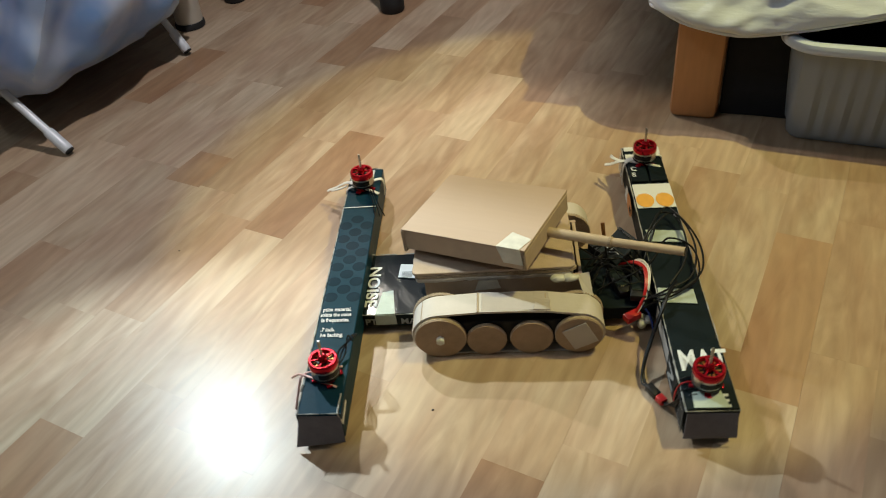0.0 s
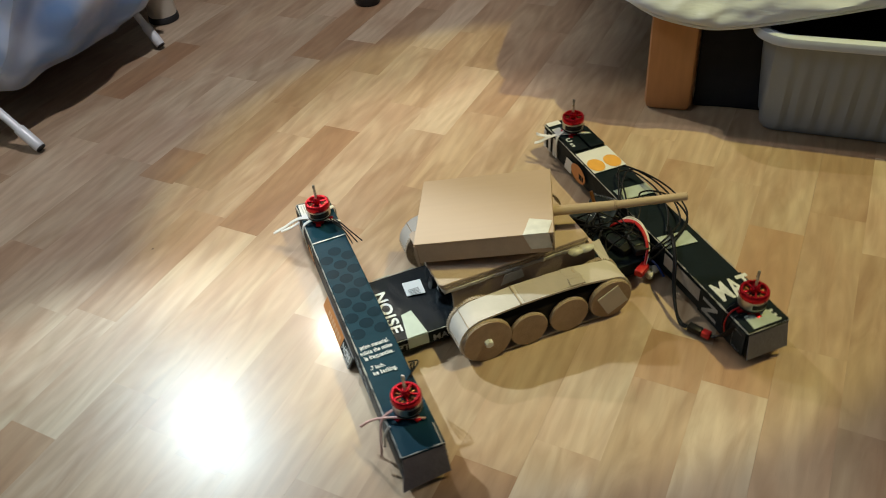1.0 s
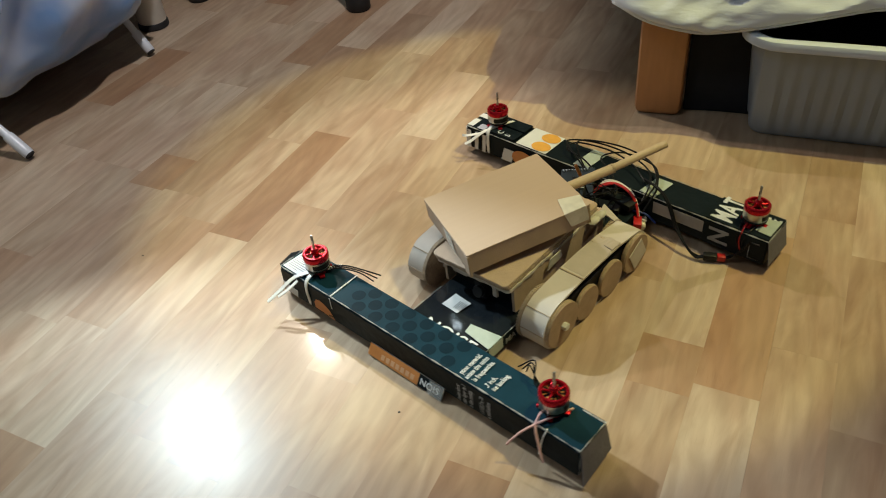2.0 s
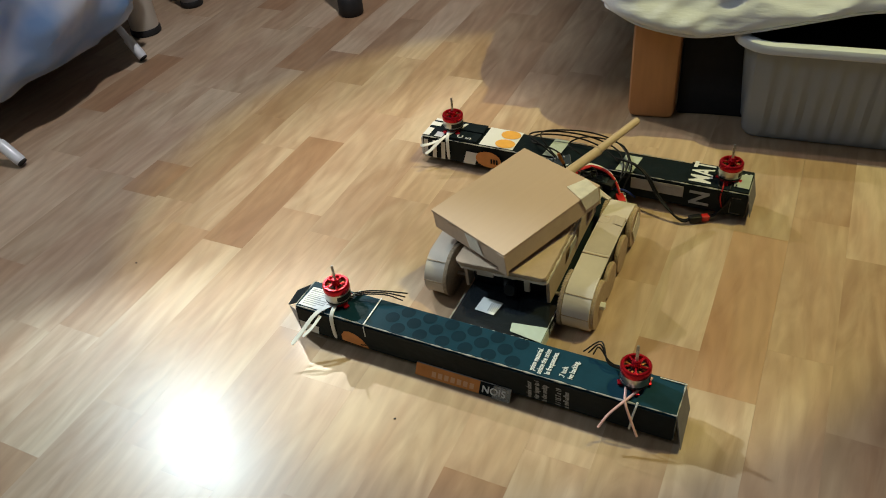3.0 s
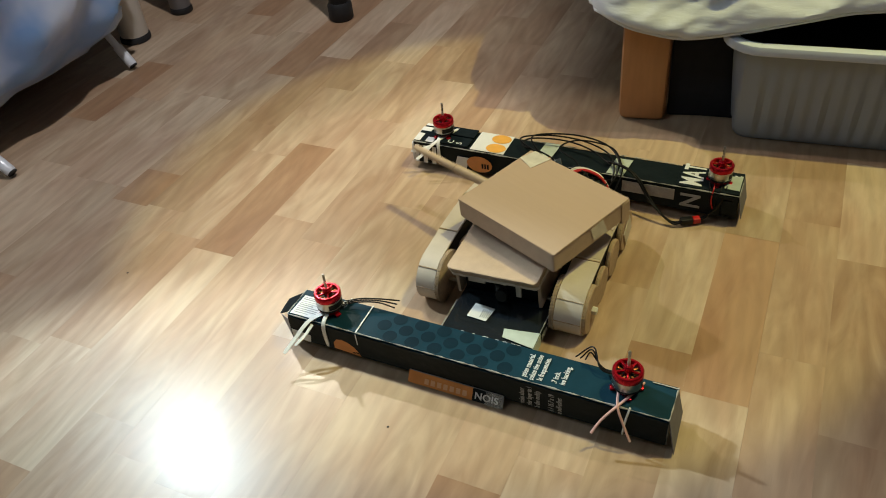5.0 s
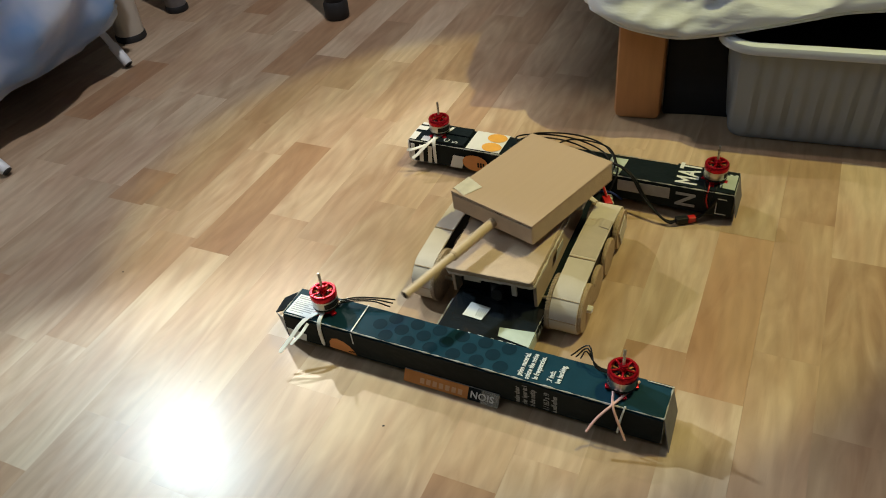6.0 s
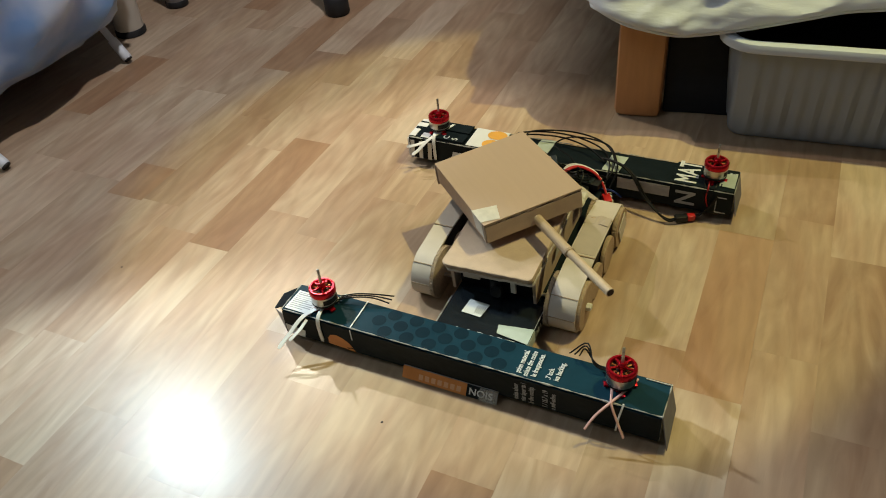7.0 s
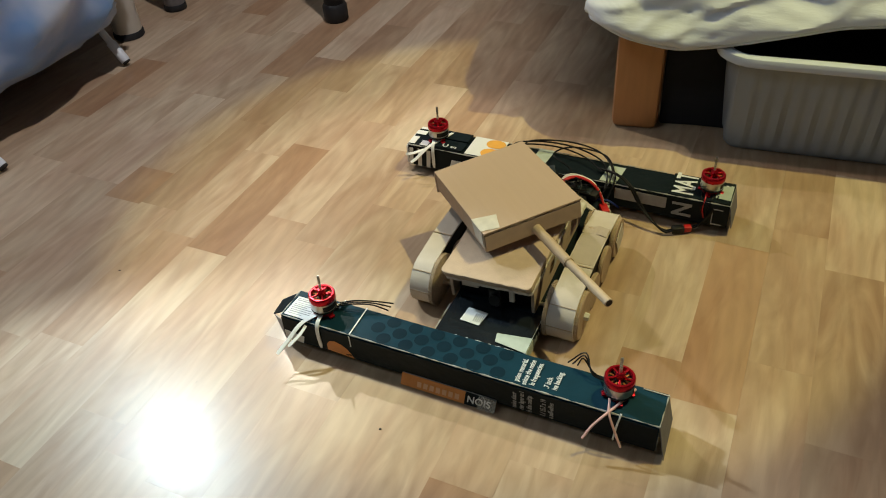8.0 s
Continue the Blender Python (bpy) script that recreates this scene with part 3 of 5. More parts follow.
def build_bag():
    bm = bmesh.new()
    bmesh.ops.create_icosphere(bm, subdivisions=6, radius=1)
    for v in bm.verts:
        p = v.co.copy()
        a = math.atan2(p.y, p.x)
        fold = 0.055 * (1 - 2 * abs(math.sin(a * 8 + 4 * noise.noise(p * 1.3)))) * max(0.0, 1 - abs(p.z) * 0.6)
        lump = 0.16 * noise.noise(p * 1.7 + Vector((3, 1, 0))) + 0.05 * noise.noise(p * 5)
        s = 1 + lump + fold
        e = [math.copysign(abs(c) ** 0.62, c) for c in p]
        q = Vector((e[0] * 0.25 * s, e[1] * 0.27 * s, e[2] * 0.265 * (1 + lump * 0.3)))
        q.z = max(q.z, -0.268 + 0.02 * noise.noise(p * 3))
        v.co = q
    bag = base("laundry_bag", "milky plastic laundry bag with blue bedding inside, in a rack", "laundry bag", pose(-0.855, 1.315, 0.296, 0, 0, -24))
    part("bag_skin", bm, BAG, bag, "", True)
    # gathered mouth of the bag with its cord
    neck = lathe([(0.10, 0.235), (0.055, 0.262), (0.036, 0.285), (0.045, 0.310), (0.070, 0.335)], 40)
    for v in neck.verts:
        v.co.xy *= 1 + 0.12 * math.sin(9 * math.atan2(v.co.y, v.co.x))
    part("gathered_mouth", neck, BAG, bag, "", True)
    part("cord", tube([(0.042 * math.cos(radians(30 * k)), 0.042 * math.sin(radians(30 * k)), 0.286) for k in range(13)], 0.003, 8), TUBE_WHITE, bag, "white cord", True)


def build_desk():
    desk = base("desk", "pale desk with round cream and grey legs with black feet", "desk", pose(-0.643, 1.50, 0))

    def leg(x, y, r, mat, label):
        ob = part("leg", lathe([(r * 0.98, 0.012), (r, 0.014), (r, 0.716)], 32, Matrix.Translation((x + 0.643, y - 1.50, 0))), mat, desk, label, True)
        part("foot", lathe([(r * 1.02, 0.0), (r * 1.09, 0.002), (r * 1.09, 0.010), (r * 1.02, 0.013)], 32, Matrix.Translation((x + 0.643, y - 1.50, 0))), RUBBER, ob, "black rubber foot ring", True)

    leg(-0.643, 1.515, 0.0275, CREAM, "cream lacquered round leg")
    leg(-0.580, 1.640, 0.0215, GREY_METAL, "grey metal round leg")
    leg(-1.45, 1.42, 0.0275, CREAM, "cream lacquered round leg")
    leg(-1.45, 1.85, 0.0275, CREAM, "cream lacquered round leg")
    leg(-0.60, 1.85, 0.0275, CREAM, "cream lacquered round leg")
    outline = ((-0.50, 1.95), (-0.56, 1.50), (-0.575, 1.46), (-0.61, 1.445), (-1.55, 1.36), (-1.55, 1.95))
    bm = bmesh.new()
    low = [bm.verts.new((x + 0.643, y - 1.50, 0.716)) for x, y in outline]
    high = [bm.verts.new((x + 0.643, y - 1.50, 0.742)) for x, y in outline]
    bm.faces.new(low)
    bm.faces.new(high[::-1])
    for k in range(len(low)):
        j = (k + 1) % len(low)
        bm.faces.new((low[k], low[j], high[j], high[k]))
    part("top", bm, DESK_TOP, desk, "pale laminate desk top")

    # two desk lamps reach out over the desk's edge
    for head, aim, foot in ((DESK_LAMP, DESK_AIM, Vector((-1.01, 1.55, 0.743))), (SHELF_LAMP, SHELF_AIM, Vector((-0.74, 1.80, 0.743)))):
        lamp = base("desk_lamp", "grey metal desk lamp with a cone shade on the desk", "desk lamp", Matrix.Translation(foot), "", "lamps on the desk")
        part("foot", lathe([(0.07, 0), (0.072, 0.006), (0.068, 0.014), (0.012, 0.018)], 32), GREY_METAL, lamp, "", True)
        away = (head - aim).normalized()
        neck = head - foot + away * 0.082
        part("arm", tube([(0, 0, 0.015), (-0.03, 0.05, 0.20), (neck.x * 0.4, neck.y * 0.4, max(neck.z, 0) + 0.22), neck], 0.006, 10), GREY_METAL, lamp, "", True)
        turn = Matrix.Translation(head - foot) @ away.to_track_quat("Z", "Y").to_matrix().to_4x4()
        part("shade", lathe([(0.012, 0.085), (0.030, 0.075), (0.045, 0.040)], 24, turn), GREY_METAL, lamp, "", True)

    stand = base("chair_foot", "black rubber foot and tube of a chair", "chair", pose(-0.228, 1.53, 0))
    part("tip", lathe([(0.022, 0), (0.0245, 0.004), (0.0245, 0.030), (0.021, 0.036)], 24), RUBBER, stand, "", True)
    part("tube", tube([(0, 0, 0.03), (-0.012, 0.02, 0.42)], 0.0205, 20), BLACK, stand, "", True)


# unseen holder, added above each overhead light
def build_added_pendant(place, name, label):
    lamp = base(name, label, "ceiling lamp", pose(place.x, place.y, 2.4))
    part("rose", lathe([(0.05, -0.025), (0.055, -0.012), (0.055, -0.001)], 32), TUBE_WHITE, lamp, "", True)
    part("cord", tube([(0, 0, -0.02), (0, 0, -0.19)], 0.003, 8), TUBE_WHITE, lamp)
    part("socket", lathe([(0.02, -0.235), (0.022, -0.19), (0.010, -0.185)], 24), TUBE_WHITE, lamp, "", True)


build_room()
build_bed()
build_quilt()
build_bin()
build_under_bed_box()
build_rack()
build_bag()
build_desk()
build_added_pendant(COOL_FILL, "added_pendant", "white pendant lamp holder added on the ceiling out of view")
for spot in (SPOT_WARM, SPOT_COOL, LEFT_FILL):
    build_added_pendant(spot, "added_pendant", "white pendant lamp holder added on the ceiling out of view")

for x, y, r in ((-0.096, 0.509, 0.0014), (-0.444, 0.782, 0.0014), (-0.30, 0.585, 0.0007)):
    grit = bmesh.new()
    bmesh.ops.create_icosphere(grit, subdivisions=2, radius=r)
    for vert in grit.verts:
        vert.co = Vector((vert.co.x, vert.co.y * 0.7, max(vert.co.z * 0.4, -r * 0.2))) + 0.3 * r * noise.noise_vector(vert.co * 900)
    crumb = part("crumb", grit, RUBBER, None, "", True)
    crumb.location = (x, y, r * 0.25)
    tagged(crumb, "tiny dark crumb lying on the parquet floor", "crumb", "crumbs on the floor")


# ---- the model: a cardboard tank that carries an H-shaped rotor frame ----
ROBOT = pose(0.0654, 0.7313, 0, 0, 0, -25.3)
robot = base("tank_drone_model", "home-made cardboard tank carrying a black H-shaped frame with four red motors", "model vehicle", ROBOT)
FRONT_TOP, REAR_TOP = 0.0440, 0.0440


def scuffed_edge(points, parent, width=0.0011):
    """A worn pale line along an edge of card."""
    pts = []
    for a, b in zip(points, points[1:]):
        a, b = Vector(a), Vector(b)
        n = max(2, int((b - a).length / 0.006))
        pts += [a.lerp(b, k / n) for k in range(n)]
    pts.append(Vector(points[-1]))
    rng = random.Random(len(pts))
    radii = [width * rng.choice((0.15, 0.4, 0.55, 0.8, 1.0)) for _ in pts]
    return part("worn_edge", tube(pts, width, 5, 2, None, radii), WORN, parent, "worn pale card edge")


def build_front_bar():
    x0, x1, y0, y1, z0, z1 = -0.2065, 0.2095, -0.2005, -0.1585, 0.0085, FRONT_TOP
    bar = part("front_bar", dented(box(x0, x1, y0, y1, z0, z1, 0.0012), 0.0009, 18, 3), PRINT, robot, "dark teal printed card beam with worn edges")
    scuffed_edge([(x0, y0 - 0.0002, z1), (x1, y0 - 0.0002, z1)], bar)
    scuffed_edge([(x1, y0, z1), (x1, y1, z1)], bar)
    scuffed_edge([(x0, y0, z1), (x0, y1, z1)], bar)
    scuffed_edge([(x1, y0 - 0.0003, z0 + 0.001), (x1, y0 - 0.0003, z1)], bar, 0.0008)
    part("dark_side", sheet_of([(x0 + 0.001, y0 - 0.0014, z0 + 0.001), (x1 - 0.001, y0 - 0.0014, z0 + 0.001), (x1 - 0.001, y0 - 0.0012, z1 - 0.0025), (x0 + 0.001, y0 - 0.0012, z1 - 0.0025)], 0.0005), PRINT_BLACK, bar, "black printed side of the beam")
    # bare inside of the open end, and the torn flap at the other
    part("end_flap", sheet_of([(x1 + 0.0005, y0 + 0.001, z1 - 0.003), (x1 + 0.0005, y1 - 0.001, z1 - 0.003), (x1 + 0.007, y1 + 0.0005, z0 + 0.001), (x1 + 0.009, y0 - 0.006, z0 - 0.003)], 0.0009), FLAP, bar, "bare grey card flap at the open end")
    part("end_flap", sheet_of([(x0 - 0.0002, y1 - 0.001, z1 - 0.002), (x0 - 0.0002, y0 + 0.010, z1 - 0.003), (x0 - 0.0215, y0 + 0.012, z1 - 0.017), (x0 - 0.0190, y1 - 0.012, z1 - 0.010)], 0.0012), PRINT_BLACK, bar, "bent black card flap")
    part("end_flap", sheet_of([(x0 - 0.0004, y0 - 0.0006, z1 - 0.008), (x0 - 0.0004, y0 - 0.0006, z0), (x0 - 0.0040, y0 + 0.004, z0 + 0.004), (x0 - 0.0200, y0 + 0.012, z1 - 0.018)], 0.001), BARE, bar, "bare grey card flap")
    # printed pattern of dark dots, laid onto the dented card
    tree = BVHTree.FromPolygons([v.co.copy() for v in bar.data.vertices], [tuple(p.vertices) for p in bar.data.polygons])

    def on_top(x, y):
        hit = tree.ray_cast(Vector((x, y, z1 + 0.05)), Vector((0, 0, -1)))[0]
        return (x, y, (hit.z if hit else z1) + 0.00025)

    bm = bmesh.new()
    for row in range(3):
        for column in range(7 if row == 1 else 6):
            x, y = -0.0825 + 0.0258 * column - (0.0129 if row == 1 else 0), -0.1668 - 0.0128 * row
            if x > 0.056:
                continue
            rings = []
            for r in (0.0079, 0.0052, 0.0026):
                rings.append([bm.verts.new(on_top(x + r * math.cos(a), y + r * math.sin(a))) for a in [2 * math.pi * k / 20 for k in range(20)]])
            for outer, inner in zip(rings, rings[1:]):
                for k in range(20):
                    bm.faces.new((outer[k], outer[(k + 1) % 20], inner[(k + 1) % 20], inner[k]))
            bm.faces.new(rings[-1])
    part("printed_dots", bm, PRINT_DOT, bar, "pattern of darker printed dots")
    part("white_stripe", sheet_of([(-0.1200, y0 - 0.0005, z1 + 0.0008), (-0.1186, y0 - 0.0005, z1 + 0.0008), (-0.1196, y1, z1 + 0.0008), (-0.1210, y1, z1 + 0.0008)]), WHITE_INK, bar, "thin white printed line")
    part("white_stripe", sheet_of([(-0.1192, y0 - 0.0021, z1 - 0.016), (-0.1180, y0 - 0.0021, z1 - 0.016), (-0.1186, y0 - 0.0019, z1 - 0.001), (-0.1198, y0 - 0.0019, z1 - 0.001)]), WHITE_INK, bar, "thin white printed line")
    # words that run up the side and over the top
    turn_top = Matrix(((0, -1, 0, 0), (1, 0, 0, 0), (0, 0, 1, 0), (0, 0, 0, 1)))
    turn_side = Matrix(((0, -1, 0, 0), (0, 0, -1, 0), (1, 0, 0, 0), (0, 0, 0, 1)))
    for x, end, low, high in ((0.0700, -0.1660, "noise absor", "ption material."), (0.0780, -0.1650, "rier layer to i", "solate the noise"), (0.0862, -0.1660, "b the multip", "le frequencies."), (0.1005, -0.1800, "1 / 15.7 x 19", ".7 inch."), (0.1085, -0.1700, "a self-adhes", "ive backing.")):
        lettering("lettering", high, 0.0078, Matrix.Translation((x, end, z1 + 0.0012)) @ turn_top, WHITE_INK, bar, "RIGHT", 0.64)
        lettering("lettering", low, 0.0078, Matrix.Translation((x, y0 - 0.0022, 0.0115)) @ turn_side, GREY_INK, bar, "LEFT", 0.60)
    # labels and prints on the side
    label = part("barcode_label", sheet_of([(-0.2035, -0.1985, z1 + 0.0008), (-0.1700, -0.1990, z1 + 0.0008), (-0.1665, -0.1690, z1 + 0.0008), (-0.2020, -0.1690, z1 + 0.0008)]), LABEL, bar, "white patch standing in for a reflection in the film with grey bars")
    rng = random.Random(3)
    for k in range(9):
        y = -0.1955 + 0.0029 * k
        part("bar_line", box(-0.2005, -0.1745 if k % 4 else -0.183, y, y + rng.uniform(0.0006, 0.0016), z1 + 0.0012, z1 + 0.0014), GREY_INK, label)
    part("paper_and_glint", sheet_of([(-0.2040, y0 - 0.0022, 0.012), (-0.1815, y0 - 0.0022, 0.010), (-0.1790, y0 - 0.0022, 0.021), (-0.2040, y0 - 0.0022, 0.024)]), LABEL, bar, "white patch standing in for a reflection in the film patch")
    bm = bmesh.new()
    ring = [(-0.150, 0.012), (-0.138, 0.0112), (-0.126, 0.0104), (-0.1165, 0.0094), (-0.1195, 0.0155), (-0.1240, 0.0215), (-0.1310, 0.0262), (-0.1390, 0.0285), (-0.1460, 0.0265), (-0.1500, 0.0205)]
    bm.faces.new([bm.verts.new((x, y0 - 0.0022, z)) for x, z in ring])
    spot = part("orange_print", bm, ORANGE, bar, "orange rounded printed patch")
    for k in range(2):
        part("ink_mark", box(-0.1265 + 0.004 * k, -0.1232 + 0.004 * k, y0 - 0.0027, y0 - 0.0023, 0.0128 + 0.001 * k, 0.0140 + 0.001 * k), PRINT_BLACK, spot)
    # slanted card foot that reaches from the beam's lower edge to the floor
    slope = Matrix.Translation((0, -0.2100, 0.0014)) @ Matrix.Rotation(radians(60), 4, "X") @ Matrix.Diagonal((1, 0.88, 1, 1))
    foot = part("card_foot", dented(box(-0.0575, 0.0490, 0, 0.0165, -0.0016, 0, 0.0004, slope), 0.0004, 30, 3), BARE, bar, "slanted card foot under the beam")
    part("orange_face", box(-0.0575, 0.0155, 0.0004, 0.0158, 0.0004, 0.0009, 0, slope), ORANGE, foot, "orange printed strip with pale bars")
    for k in range(7):
        part("pale_bar", box(-0.0385 + 0.0072 * k, -0.0338 + 0.0072 * k, 0.0034, 0.0100, 0.0010, 0.0013, 0, slope), AMBER_PALE, foot)
    part("black_face", box(0.0156, 0.0490, 0.0004, 0.0158, 0.0004, 0.0009, 0, slope), PRINT_BLACK, foot, "black printed strip")
    lettering("lettering", "NOIS", 0.0115, slope @ Matrix.Translation((0.0180, 0.0040, 0.0012)), WHITE_INK, foot, "LEFT", 0.95)
    part("tape", dented(box(0.0300, 0.0495, -0.0002, 0.0160, 0.0013, 0.0020, 0.0002, slope), 0.0005, 80, 2), TAPE_THIN, foot, "crumpled clear tape")
    part("tape", dented(sheet_of([(0.185, -0.1575, z1 - 0.012), (0.2105, -0.1575, z1 - 0.015), (0.2105, -0.1612, z1 + 0.0015), (0.1850, -0.1612, z1 + 0.0013)], 0.0008), 0.0008, 60, 0), TAPE, bar, "clear tape over the corner")
    return bar


def build_rear_bar():
    x0, x1, y0, y1, z0, z1 = -0.2290, 0.2155, 0.1620, 0.2100, 0.0100, REAR_TOP
    bar = part("rear_bar", dented(box(x0, x1, y0, y1, z0, z1, 0.0012), 0.0012, 18, 3), PRINT_BLACK, robot, "black printed card beam with pale patches")
    scuffed_edge([(x0, y0 - 0.0002, z1), (x1, y0 - 0.0002, z1)], bar)
    scuffed_edge([(x1, y0, z1), (x1, y1, z1)], bar)
    scuffed_edge([(x0 + 0.12, y1, z1), (x1, y1, z1)], bar, 0.0008)

    def top(name, xa, xb, ya, yb, mat, label, skew=0.0):
        return part(name, sheet_of([(xa, ya, z1 + 0.0012), (xb, ya, z1 + 0.0012), (xb + skew, yb, z1 + 0.0012), (xa + skew, yb, z1 + 0.0012)]), mat, bar, label)

    def side(name, xa, xb, za, zb, mat, label, skew=0.0):
        return part(name, sheet_of([(xa, y0 - 0.0016, za), (xb, y0 - 0.0016, za), (xb + skew, y0 - 0.0016, zb), (xa + skew, y0 - 0.0016, zb)]), mat, bar, label)

    top("paper_patch", -0.1420, -0.0925, 0.1635, 0.2095, LABEL, "white paper patch")
    for y in (0.1745, 0.1980):
        bm = bmesh.new()
        ring = [(-0.1080 + 0.0135 * math.cos(a) * (1 if math.cos(a) < 0 else 1.1), y + 0.0108 * math.sin(a), z1 + 0.0021) for a in [2 * math.pi * k / 20 for k in range(20)]]
        bm.faces.new([bm.verts.new(p) for p in ring])
        part("orange_print", bm, AMBER, bar, "amber rounded printed patch")
    bm = bmesh.new()
    bm.faces.new([bm.verts.new((-0.1270 + 0.0190 * math.cos(a), y0 - 0.0026, 0.0250 + 0.0128 * math.sin(a))) for a in [2 * math.pi * k / 20 for k in range(20)]])
    spot = part("orange_print", bm, ORANGE, bar, "orange rounded printed patch")
    for k in range(3):
        part("ink_mark", box(-0.1235 + 0.004 * k, -0.1210 + 0.004 * k, y0 - 0.0032, y0 - 0.0028, 0.0195, 0.0270), PRINT_BLACK, spot)
    side("paper_patch", -0.1660, -0.1480, 0.0120, 0.0320, LABEL, "pale paper patch", 0.006)
    # striped end
    for k, (xa, xb, ya, yb) in enumerate(((-0.2285, -0.2190, 0.164, 0.183), (-0.2285, -0.2130, 0.190, 0.200), (-0.2110, -0.1990, 0.164, 0.176), (-0.2270, -0.2100, 0.204, 0.2095))):
        top("white_stripe", xa, xb, ya, yb, LABEL, "white printed stripe")
    for k in range(3):
        side("white_stripe", -0.2275 + 0.0135 * k, -0.2215 + 0.0135 * k, 0.0115, 0.0400, LABEL, "white printed stripe", 0.002)
    part("end_cap", dented(box(x0 - 0.0045, x0 + 0.0005, y0 + 0.002, y1 - 0.002, z0, z1 - 0.004, 0.0018), 0.0012, 40, 2), LABEL, bar, "white folded card end")
    # a second layer of black card with shreds of print beside the motor
    for ya, yb in ((0.1640, 0.1850), (0.1880, 0.2085)):
        part("card_layer", dented(box(-0.1930, -0.1460, ya, yb, z1 + 0.0012, z1 + 0.0040, 0.0005), 0.0006, 40, 2), PRINT_BLACK, bar, "extra layer of black card")
    turn = Matrix(((0, -1, 0, 0), (1, 0, 0, 0), (0, 0, 1, 0), (0, 0, 0, 1)))
    lettering("lettering", "S", 0.0120, Matrix.Translation((-0.1560, 0.1660, z1 + 0.0042)) @ turn, WHITE_INK, bar, "LEFT", 0.9)
    lettering("lettering", "C", 0.0120, Matrix.Translation((-0.1690, 0.1660, z1 + 0.0042)) @ turn, WHITE_INK, bar, "LEFT", 0.9)
    top("tape", -0.0500, -0.0290, 0.166, 0.2095, GREEN_TAPE, "pale green tape across the beam", 0.004)
    top("tape", 0.0500, 0.0720, 0.1630, 0.2000, GREEN_TAPE, "pale green tape across the beam", 0.004)
    side("grey_card", 0.0720, 0.1385, 0.0240, 0.0400, BARE, "bare grey card strip")
    # printed panel with large letters
    panel = part("printed_panel", box(0.1385, 0.2150, 0.1625, 0.2095, z1 + 0.0008, z1 + 0.0022, 0.0004), PRINT_BLACK, bar, "black printed card panel")
    lettering("lettering", "MAT", 0.0370, Matrix.Translation((0.1680, 0.1655, z1 + 0.0026)) @ turn, WHITE_INK, panel, "LEFT", 0.60)
    lettering("lettering", "TE", 0.0215, Matrix.Translation((0.2130, 0.1830, z1 + 0.0026)) @ turn, WHITE_INK, panel, "LEFT", 0.80)
    part("tape", sheet_of([(0.1960, 0.1700, z1 + 0.0030), (0.2140, 0.1690, z1 + 0.0030), (0.2140, 0.2010, z1 + 0.0030), (0.1930, 0.1960, z1 + 0.0030)]), GREEN_TAPE, panel, "pale green tape")
    turn_side = Matrix(((0, -1, 0, 0), (0, 0, -1, 0), (1, 0, 0, 0), (0, 0, 0, 1)))
    side("printed_side", 0.1390, 0.2140, 0.0115, 0.0425, PRINT_BLACK, "black printed side")
    lettering("lettering", "N", 0.0340, Matrix.Translation((0.1700, y0 - 0.0028, 0.0165)) @ turn_side, GREY_INK, bar, "LEFT", 0.85)
    for za, zb, xa, xb in ((0.0135, 0.0150, 0.1960, 0.2090), (0.0360, 0.0375, 0.1960, 0.2080), (0.0140, 0.0370, 0.1955, 0.1967)):
        side("white_line", xa, xb, za, zb, WHITE_INK, "thin white printed line", 0.0)
    part("end_flap", sheet_of([(x1 + 0.0005, y0 + 0.001, z1 - 0.003), (x1 + 0.0005, y1 - 0.001, z1 - 0.003), (x1 + 0.006, y1, z0 + 0.002), (x1 + 0.006, y0 - 0.001, z0 + 0.002)], 0.0009), FLAP, bar, "bare grey card flap at the open end")
    return bar


